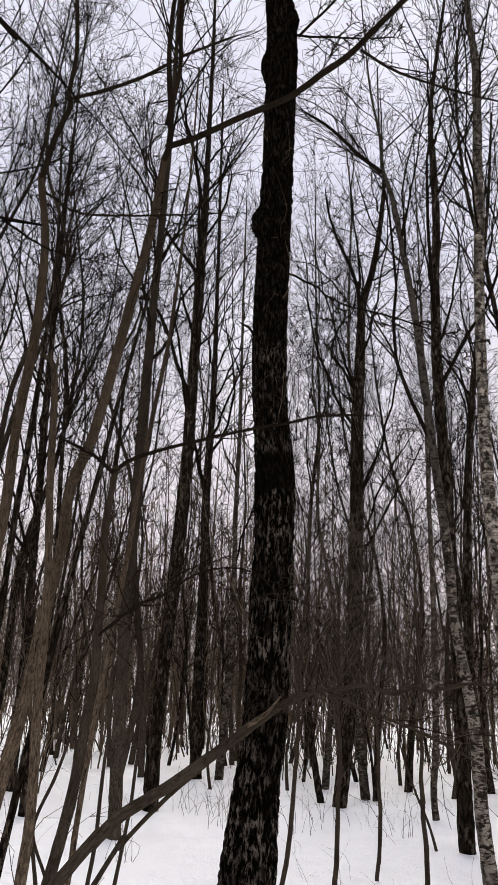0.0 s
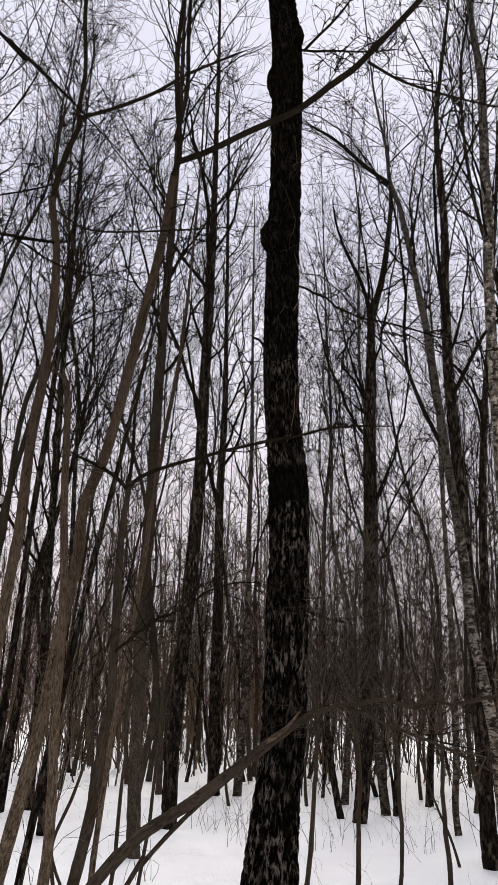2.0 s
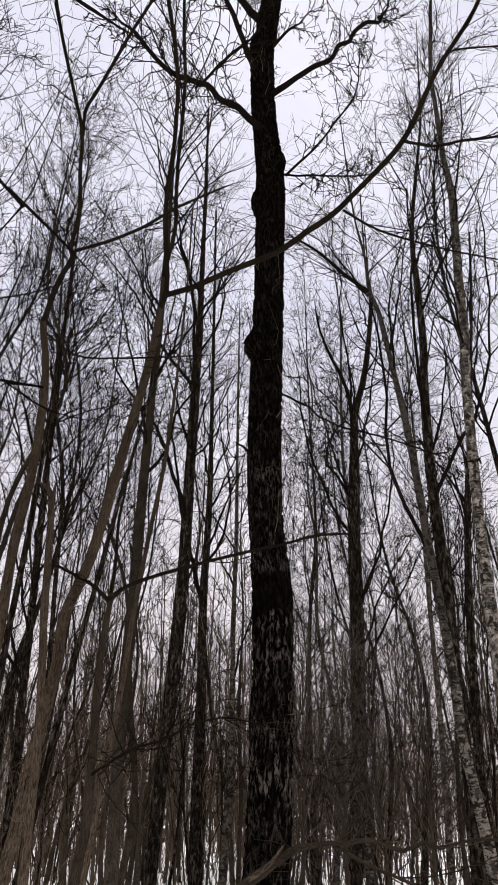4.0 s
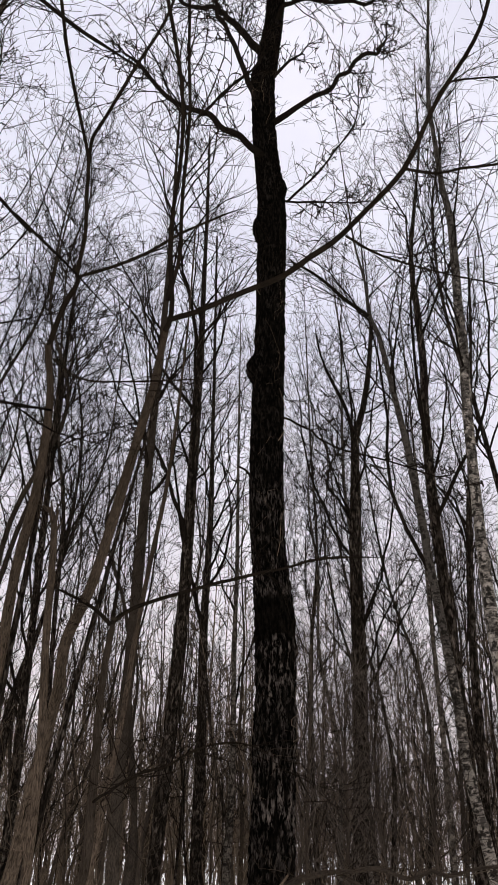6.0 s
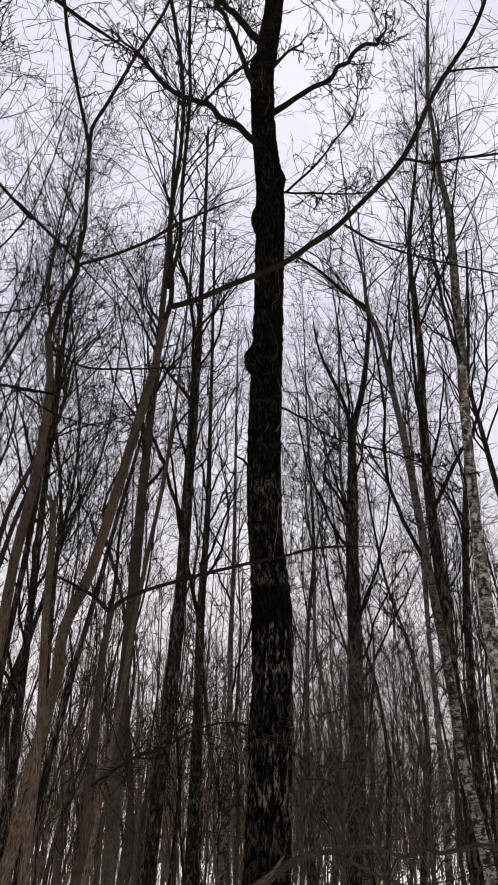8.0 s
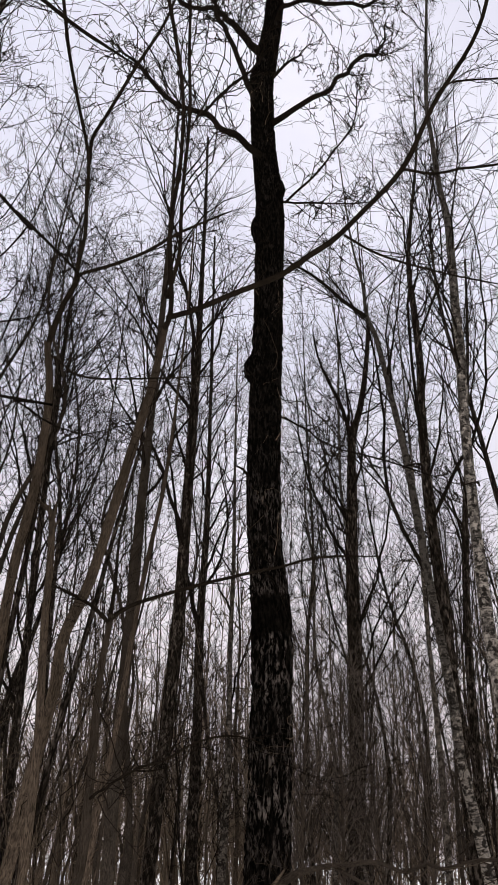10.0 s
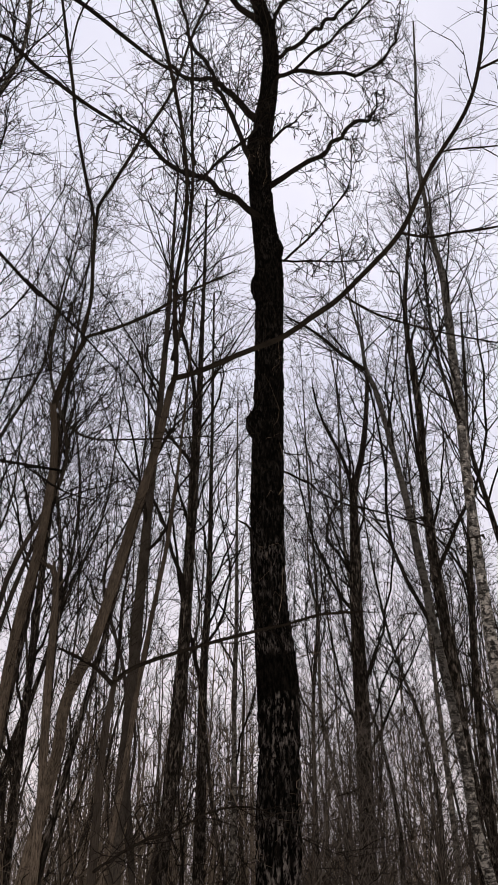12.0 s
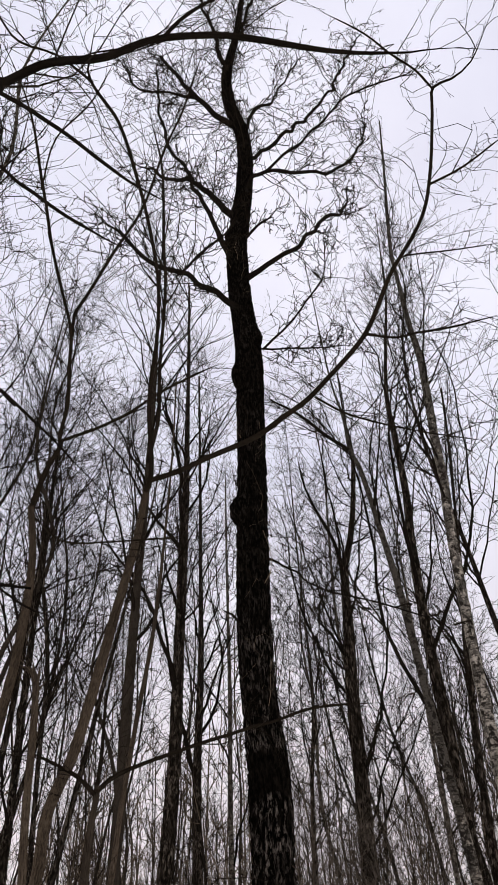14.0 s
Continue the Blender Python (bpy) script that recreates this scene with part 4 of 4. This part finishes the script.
standing("birch_tree", "leaning birch with flaking white and black bark", [(2.48, 7.87, -0.08, 0.083), (2.48, 7.87, -0.02, 0.072), (2.44, 7.87, 0.56, 0.068), (2.43, 7.87, 1.17, 0.065), (2.38, 7.87, 1.70, 0.059), (2.27, 7.87, 2.44, 0.054), (2.25, 7.87, 3.03, 0.055), (2.19, 7.87, 3.79, 0.049), (2.13, 7.87, 4.46, 0.045), (2.07, 7.87, 5.25, 0.044), (2.00, 7.87, 6.08, 0.043), (1.89, 7.87, 6.96, 0.038), (1.77, 7.87, 7.82, 0.033), (1.66, 7.87, 8.22, 0.028), (1.63, 7.87, 8.83, 0.0188), (1.51, 7.87, 9.70, 0.0129), (1.40, 7.87, 11.60, 0.0081), (1.29, 7.87, 13.50, 0.0050)], BARK_BIRCH_GREY, 59, ([(1.67, 7.87, 8.19, 0.028), (1.38, 7.87, 8.44, 0.025), (1.08, 7.87, 8.75, 0.022), (0.69, 7.87, 9.07, 0.0158), (0.50, 7.87, 9.31, 0.0096)],), start=0.44, limbs=12)
standing("tree", "straight dark tree with a forked top", [(4.08, 13.30, -0.08, 0.080), (4.08, 13.30, -0.02, 0.069), (4.04, 13.30, 0.84, 0.071), (4.08, 13.30, 3.00, 0.075), (4.20, 13.30, 5.09, 0.075), (4.38, 13.30, 6.94, 0.069), (4.63, 13.30, 8.70, 0.048), (4.86, 13.30, 10.32, 0.035), (5.15, 13.30, 12.53, 0.031), (5.36, 13.30, 14.61, 0.022)], BARK_DARK, 60, (), start=0.32, limbs=16)
standing("tree", "dark leaning tree behind the brown clump", [(-3.66, 13.02, -0.08, 0.095), (-3.66, 13.02, -0.02, 0.083), (-3.70, 13.02, 1.74, 0.079), (-3.79, 13.02, 3.67, 0.075), (-3.90, 13.02, 5.81, 0.066), (-4.02, 13.02, 8.20, 0.056), (-4.12, 13.02, 10.87, 0.044), (-4.19, 13.02, 13.91, 0.026), (-4.21, 13.02, 15.45, 0.0164), (-4.23, 13.02, 17.00, 0.0066)], BARK_DARK, 61, (), start=0.20, limbs=28)
standing("birch_tree", "tall slim birch with white bark and fine crown", [(2.29, 6.50, -0.08, 0.075), (2.30, 6.50, 1.39, 0.066), (2.30, 6.50, 2.31, 0.065), (2.27, 6.50, 3.32, 0.060), (2.27, 6.50, 3.87, 0.059), (2.29, 6.50, 4.76, 0.055), (2.33, 6.50, 5.72, 0.052), (2.40, 6.50, 6.62, 0.053), (2.42, 6.50, 7.21, 0.050), (2.49, 6.50, 8.57, 0.046), (2.46, 6.50, 9.30, 0.038), (2.46, 6.50, 10.24, 0.031), (2.46, 6.50, 10.93, 0.028), (2.56, 6.50, 12.00, 0.023), (2.71, 6.50, 13.40, 0.020), (2.88, 6.50, 15.15, 0.0132)], BARK_BIRCH, 62, (), start=0.40, limbs=20, reach=0.14, fan=3, stout=0.003, thin=0.003)

# ---- saplings ----
SAPLINGS = "saplings in the snow"
for seed, path in enumerate(([(0.44, 7.28, -0.08, 0.026), (0.46, 7.28, 0.05, 0.022), (0.53, 7.28, 0.45, 0.021), (0.56, 7.28, 0.91, 0.0190), (0.58, 7.28, 1.39, 0.0173), (0.61, 7.28, 2.05, 0.0134), (0.66, 7.28, 2.87, 0.0093), (0.68, 7.28, 3.46, 0.0048)], [(0.96, 7.68, -0.08, 0.027), (0.97, 7.68, -0.02, 0.024), (1.00, 7.68, 0.40, 0.022), (1.02, 7.68, 1.03, 0.020), (1.01, 7.68, 1.66, 0.0162), (1.03, 7.68, 2.66, 0.0097), (1.06, 7.68, 3.26, 0.0050)], [(1.40, 7.92, -0.08, 0.023), (1.41, 7.92, -0.02, 0.0199), (1.45, 7.92, 0.62, 0.021), (1.44, 7.92, 1.13, 0.0187), (1.40, 7.92, 1.67, 0.0143), (1.35, 7.92, 2.41, 0.0099), (1.34, 7.92, 3.26, 0.0051)], [(1.78, 7.42, -0.08, 0.029), (1.77, 7.42, 0.06, 0.025), (1.76, 7.42, 0.61, 0.023), (1.76, 7.42, 1.08, 0.0196), (1.77, 7.42, 1.84, 0.0158), (1.76, 7.42, 2.65, 0.0117), (1.77, 7.42, 3.53, 0.0073)], [(2.32, 9.18, -0.08, 0.024), (2.31, 9.18, -0.02, 0.021), (2.24, 9.18, 0.25, 0.0157), (2.08, 9.18, 0.65, 0.0133), (1.96, 9.18, 1.00, 0.0108), (1.88, 9.18, 1.37, 0.0055)])):
    stem_tree("sapling", "thin brown bare sapling standing in snow", path, (), BARK_DULL, 70 + seed, 125 if seed < 4 else 12, 1.15 if seed < 4 else 0.5, 0.42, SAPLINGS, "sapling", 8, 0.06, lift=0.05, thin=0.0021, depth=2, fan=2, twig_bark_=TWIG_DULL)
for seed, path in enumerate(([(-1.02, 5.88, -0.08, 0.0187), (-0.99, 5.88, 0.31, 0.0163), (-0.96, 5.88, 0.60, 0.0149), (-0.95, 5.88, 0.97, 0.0136), (-0.95, 5.88, 1.51, 0.0105), (-0.96, 5.88, 2.13, 0.0073), (-0.98, 5.88, 2.67, 0.0038)], [(-0.90, 6.16, -0.08, 0.0176), (-0.85, 6.16, 0.25, 0.0153), (-0.79, 6.16, 0.63, 0.0140), (-0.75, 6.16, 1.02, 0.0125), (-0.73, 6.16, 1.51, 0.0092), (-0.73, 6.16, 2.08, 0.0057)], [(-1.46, 7.00, -0.08, 0.0157), (-1.55, 7.00, 0.13, 0.0136), (-1.70, 7.00, 0.48, 0.0139), (-1.57, 7.00, 0.84, 0.0142), (-1.48, 7.00, 1.14, 0.0123), (-1.42, 7.00, 1.45, 0.0104), (-1.33, 7.00, 1.82, 0.0064)], [(-2.44, 12.51, -0.08, 0.025), (-2.43, 12.51, -0.02, 0.022), (-2.35, 12.51, 0.51, 0.0183), (-2.34, 12.51, 0.92, 0.0186), (-2.39, 12.51, 1.96, 0.0115)], [(-1.55, 6.86, -0.08, 0.0197), (-1.59, 6.86, 0.08, 0.0171), (-1.69, 6.86, 0.49, 0.0155), (-1.79, 6.86, 0.74, 0.0138), (-1.90, 6.86, 0.91, 0.0119), (-2.01, 6.86, 1.09, 0.0080)])):
    stem_tree("sapling", "thin dark stem among the leaning clump", path, (), BARK_DULL, 80 + seed, 10, 0.6, 0.6, SAPLINGS, "sapling", 8, 0.06, lift=0.1, thin=0.0015, twig_bark_=TWIG_MID)

# ---- more trees of the wood, from a few grown kinds ----
def grown(seed, height, r0, bark, **how):
    r_ = np.random.default_rng(seed)
    n = 9
    z = np.linspace(0, height, n)
    sway = np.cumsum(r_.normal(0, 0.17, (n, 2)), 0) * (height / 12)
    path = [(sway[i, 0] - sway[0, 0], sway[i, 1] - sway[0, 1], z[i] - 0.1, r0 * (1 - 0.93 * (i / (n - 1)) ** 0.65) * (1.2 if i == 0 else 1)) for i in range(n)]
    ob = thing("tree", (0, 0, 0), "bare dark tree of the wood, standing in snow" if height > 9 else "slim young tree with fine brown twigs, standing in snow", "tree", "trees of the wood" if height > 9 else "young trees of the thicket")
    p, r = trunk_part(ob, path, bark, 9, 0.5, 0.04, seed)
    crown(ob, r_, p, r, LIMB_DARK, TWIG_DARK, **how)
    return ob


kinds = [grown(101, 17.0, 0.095, BARK_DARK, start=0.42, limbs=26, twigs=3, thin=0.0075),
         grown(102, 19.0, 0.09, BARK_GREY, start=0.42, limbs=26, twigs=3, thin=0.0075),
         grown(103, 15.5, 0.08, BARK_DARK, start=0.42, limbs=26, twigs=3, thin=0.0075),
         grown(104, 19.5, 0.09, BARK_BIRCH_OLD, start=0.42, limbs=26, reach=0.15, twigs=3, thin=0.0075),
         grown(105, 12.5, 0.055, BARK_GREY, start=0.42, limbs=16, twigs=3, thin=0.007)]
young = [grown(121, 6.5, 0.034, BARK_DULL, start=0.2, limbs=17, reach=0.3, angle=(0.4, 1.0), lift=0.35, twigs=3, thin=0.0055, stout=0.005),
         grown(122, 8.0, 0.042, BARK_DARK, start=0.22, limbs=18, reach=0.26, angle=(0.4, 1.0), lift=0.4, twigs=3, thin=0.0055, stout=0.005)]
plain = [grown(111, 17.5, 0.075, BARK_GREY, start=0.42, limbs=16, twigs=3, fan=2, thin=0.0095),
         grown(112, 19.0, 0.07, BARK_GREY, start=0.42, limbs=16, twigs=3, fan=2, thin=0.0095),
         grown(113, 14.5, 0.055, BARK_DARK, start=0.42, limbs=16, twigs=3, fan=2, thin=0.0095)]
spots = [(-2.49, 18.48, 0.093), (-1.92, 15.99, 0.091), (-4.37, 18.87, 0.095), (2.57, 16.71, 0.095), (2.35, 14.32, 0.102), (2.51, 14.22, 0.060), (3.36, 15.53, 0.099), (3.91, 14.32, 0.091), (1.31, 19.77, 0.099), (-0.11, 19.18, 0.096), (-3.81, 20.31, 0.088), (-5.10, 19.69, 0.099), (1.82, 21.12, 0.076), (5.02, 15.60, 0.100), (-2.83, 17.65, 0.076), (6.20, 20.53, 0.089), (-5.38, 18.73, 0.108)]
rng = np.random.default_rng(5)
taken = [(s[0], s[1]) for s in spots] + [(0.06, 4.9), (-1.5, 9.6), (-1.4, 11.8), (1.7, 12.8), (2.8, 9.2), (2.5, 6.5), (2.7, 7.9)]


def plant(kinds, x, y, scale, turn, lean):
    k = kinds[int(rng.integers(len(kinds)))]
    m = Matrix.Translation((x, y, lie(x, y) - 0.03)) @ pose(0, 0, 0, lean[0], lean[1], turn) @ Matrix.Diagonal((scale, scale, scale, 1))
    return copy_thing(k, m)


def free(x, y, gap):
    return all((x - a) ** 2 + (y - b) ** 2 > gap * gap for a, b in taken)


planted = []
for x, y, r in spots:
    planted.append((x, y, 0.72 + 3.0 * (r - 0.05)))
count = 0
while count < 13:
    y = rng.uniform(15.5, 27)
    x = rng.uniform(-0.55, 0.55) * (y + 4)
    if free(x, y, 0.75) and not (y < 13 and abs(x - 0.2) < 2.6):
        taken.append((x, y))
        planted.append((x, y, rng.uniform(0.6, 0.95)))
        count += 1
# close by on either side, their crowns reaching in
for x, y, k in ((-3.9, 6.0, 1.0), (-4.7, 8.4, 1.0), (-5.2, 11.5, 1.0), (4.1, 5.9, 0.95), (4.5, 9.6, 1.0), (-4.0, 12.6, 0.9), (-2.75, 10.6, 0.8), (-2.02, 13.2, 0.8), (0.9, 18.2, 0.85), (3.0, 19.0, 0.85), (1.75, 15.6, 0.75), (-3.5, 10.2, 0.85), (-4.2, 11.4, 0.9), (-3.9, 7.9, 0.85), (4.3, 15.2, 0.62), (5.0, 17.5, 0.7), (4.1, 18.6, 0.6), (6.2, 19.5, 0.75), (5.4, 22.0, 0.75), (3.3, 21.5, 0.65), (-5.8, 9.2, 1.0), (-4.6, 14.2, 0.95), (-5.6, 15.4, 1.0)):
    taken.append((x, y))
    planted.append((x, y, k))
# the wood goes on beside and behind the path
count = 0
while count < 8:
    a, d = rng.uniform(0, 2 * math.pi), rng.uniform(4, 22)
    x, y = d * math.cos(a), d * math.sin(a)
    if (y < -2.5 or abs(x) > 0.6 * y + 3.2) and free(x, y, 1.2):
        taken.append((x, y))
        planted.append((x, y, rng.uniform(0.8, 1.1)))
        count += 1
for x, y, s in planted:
    plant(kinds if 0 < y < 15.7 and abs(x) < 0.6 * y + 3 else plain, x, y, s, rng.uniform(0, 360), rng.normal(0, 2.0, 2))
# one more beside the path, its crown reaching in overhead
copy_thing(kinds[2], pose(4.3, 8.4, lie(4.3, 8.4) - 0.03, 0, -3, 140))
# a thicket of young trees, thicker on one side
for x, y in ((1.0, 15.2), (1.9, 14.6), (2.7, 15.4), (3.3, 13.9), (4.3, 14.7), (1.4, 16.6), (3.5, 16.8), (4.6, 12.4), (2.2, 17.3), (5.1, 16.3), (0.5, 17.0), (-3.1, 15.0), (-0.45, 14.6), (-4.0, 16.2), (-0.95, 17.4), (-1.6, 18.3), (-0.25, 18.9), (3.9, 18.0), (5.1, 18.9), (2.9, 17.8), (6.1, 17.9)):
    plant(young, x, y, rng.uniform(0.8, 1.15), rng.uniform(0, 360), rng.normal(0, 4.0, 2))
for k in kinds + plain + young:
    k.location = (rng.uniform(-9, 9), rng.uniform(16, 22), -0.2)


# ---- shrubs: fine upright and drooping twigs between the trees ----
def shrub(seed, stems, height, spread):
    r_ = np.random.default_rng(seed)
    ob = thing("shrub", (0, 0, 0), "tangled brown leafless undergrowth shrub in snow", "shrub", "undergrowth shrubs")
    tw = []
    for _ in range(stems):
        foot = np.array([r_.normal(0, 0.18), r_.normal(0, 0.18), -0.12])
        a = r_.uniform(0, 2 * math.pi)
        d = np.array([math.cos(a) * spread, math.sin(a) * spread, 1.0])
        d /= np.linalg.norm(d)
        ln = height * r_.uniform(0.6, 1.1)
        q, r = shoot(r_, foot, d, ln, 0.004 + 0.003 * ln, 8, 0.1, 0.1, 0.25)
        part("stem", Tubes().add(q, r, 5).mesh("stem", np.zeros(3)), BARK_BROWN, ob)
        sprout(r_, tw, q, r, 13, ln * 0.36, 0.25, 1.0, (0.5, 1.3), 0.03, 0.22, 1, 0.0026, 4, 4)
    twig_part(ob, tw, TWIG_BROWN)
    return ob


shrubs = [shrub(201, 7, 3.0, 0.35), shrub(202, 6, 3.8, 0.25), shrub(203, 8, 2.4, 0.5), shrub(204, 5, 4.6, 0.2)]
count = 0
while count < 12:
    y = rng.uniform(16, 28)
    x = rng.uniform(-0.5, 0.5) * (y + 3)
    if free(x, y, 0.35):
        plant(shrubs, x, y, rng.uniform(0.7, 1.15), rng.uniform(0, 360), (0, 0))
        count += 1
for x, y in ((1.6, 19.5), (3.4, 20.5), (4.9, 19.0), (2.6, 22.5), (5.6, 22.0)):
    plant(shrubs, x, y, 1.15, rng.uniform(0, 360), (0, 0))
for i, k in enumerate(shrubs):
    k.location = (-9 + 5.5 * i + (3 if i > 1 else 0), 12 + i, -0.1)


# ---- the far wood ----
def far_wood():
    r_ = np.random.default_rng(7)
    tubes = Tubes()
    for k in range(605):
        y = 20 + 70 * r_.random() ** 1.2
        x = r_.uniform(-0.6, 0.6) * (y + 6) if k % 6 else r_.uniform(-0.2, 0.02) * y
        h = r_.uniform(7, 12.5)
        base = np.array([x, y, lie(x, y) - 0.2])
        top = base + np.array([r_.normal(0, 0.5), r_.normal(0, 0.5), h])
        z = np.linspace(0, 1, 6)[:, None]
        p = base + (top - base) * z + np.vstack((np.zeros(3), np.cumsum(r_.normal(0, 0.13, (5, 3)), 0)))
        r = r_.uniform(0.03, 0.085) * (1 - 0.85 * z[:, 0])
        tubes.add(p, r, 5)
        for _ in range(11):
            s = r_.uniform(0.12, 1.0)
            i = min(4, int(s * 5))
            q, rr = shoot(r_, p[i] + (p[i + 1] - p[i]) * (s * 5 - i), side_dir(r_, np.array([0, 0, 1.0]), r_.uniform(0.4, 1.0), 0.1), r_.uniform(0.9, 3.0) * (1.3 - s), 0.024, 5, 0.2, 0.5)
            tubes.add(q, rr, 3)
            for _ in range(3):
                i = int(r_.integers(1, 4))
                q2, r2 = shoot(r_, q[i], side_dir(r_, (q[i + 1] - q[i]) / np.linalg.norm(q[i + 1] - q[i]), r_.uniform(0.4, 1.0), 0.15), r_.uniform(0.4, 1.3), 0.014, 3, 0.2, 0.2)
                tubes.add(q2, r2, 3)
        # low growth at its foot
        for _ in range(7):
            q, rr = shoot(r_, base + np.array([r_.normal(0, 1.0), r_.normal(0, 1.0), 0]), side_dir(r_, np.array([0, 0, 1.0]), r_.uniform(0.1, 0.8), 0.0), r_.uniform(1.0, 3.5), 0.012, 4, 0.15, 0.05)
            tubes.add(q, rr, 3)
    ob = new("far_trees", tubes.mesh("far_trees", np.zeros(3)))
    ob.data.materials.append(FAR_BARK)
    tagged(ob, "distant bare trunks and branches of the winter wood", "trees", kind="stuff")


far_wood()


# ---- thin undergrowth between the trees ----
def undergrowth():
    r_ = np.random.default_rng(17)
    tubes = Tubes()
    for k in range(560):
        y = 16.5 + 20 * r_.random() ** 0.8
        x = (r_.uniform(-0.5, 0.52) if r_.random() < 0.5 else r_.uniform(0.03, 0.5)) * (y + 3)
        if k % 5 == 0:
            x = r_.uniform(-0.5, -0.01) * y
        h = r_.uniform(3.0, 8.5)
        foot = np.array([x, y, lie(x, y) - 0.1])
        q, r = shoot(r_, foot, side_dir(r_, np.array([0, 0, 1.0]), abs(r_.normal(0, 0.2)), 0.0), h, 0.004 + 0.0022 * h, 7, 0.14, 0.1, 0.3)
        tubes.add(q, r, 4)
        lines = []
        sprout(r_, lines, q, r, 11, 1.7, 0.3, 1.0, (0.5, 1.4), 0.08, 0.3, 1, 0.0075, 2, 4)
        for a, b in lines:
            tubes.add(a, b, 3)
    ob = new("undergrowth", tubes.mesh("undergrowth", np.zeros(3)))
    ob.data.materials.append(TWIG_BROWN)
    tagged(ob, "tangle of thin brown leafless undergrowth in snow", "undergrowth", kind="stuff")


undergrowth()


# ---- dry stalks that poke out of the snow ----
def dry_stalks():
    r_ = np.random.default_rng(27)
    tubes = Tubes()
    for _ in range(75):
        y = r_.uniform(5.5, 17)
        x = r_.uniform(-0.4, 0.42) * (y + 1)
        for _ in range(int(r_.integers(1, 5))):
            a, b = x + r_.normal(0, 0.12), y + r_.normal(0, 0.12)
            q, r = shoot(r_, np.array([a, b, lie(a, b) - 0.04]), side_dir(r_, np.array([0, 0, 1.0]), abs(r_.normal(0, 0.35)), 0.0), r_.uniform(0.12, 0.6), 0.0015, 7, 0.16, -0.35, 0.4)
            tubes.add(q, r, 3)
    # drooping bunches on the open snow
    for x, y in ((-0.45, 11.4), (-0.2, 12.2), (-0.75, 12.0), (-0.1, 10.6), (0.75, 10.4), (1.3, 11.2), (2.0, 10.0), (-1.05, 8.4)):
        for _ in range(9):
            a, b = x + r_.normal(0, 0.13), y + r_.normal(0, 0.2)
            q, r = shoot(r_, np.array([a, b, lie(a, b) - 0.05]), side_dir(r_, np.array([0, 0, 1.0]), abs(r_.normal(0.2, 0.3)), 0.0), r_.uniform(0.3, 0.95), 0.0032, 7, 0.14, -0.5, 0.45)
            tubes.add(q, r, 3)
    ob = new("dry_stalks", tubes.mesh("dry_stalks", np.zeros(3)))
    ob.data.materials.append(TWIG_BROWN)
    tagged(ob, "thin dry brown stalks poking out of snow", "stalks", kind="stuff")


dry_stalks()
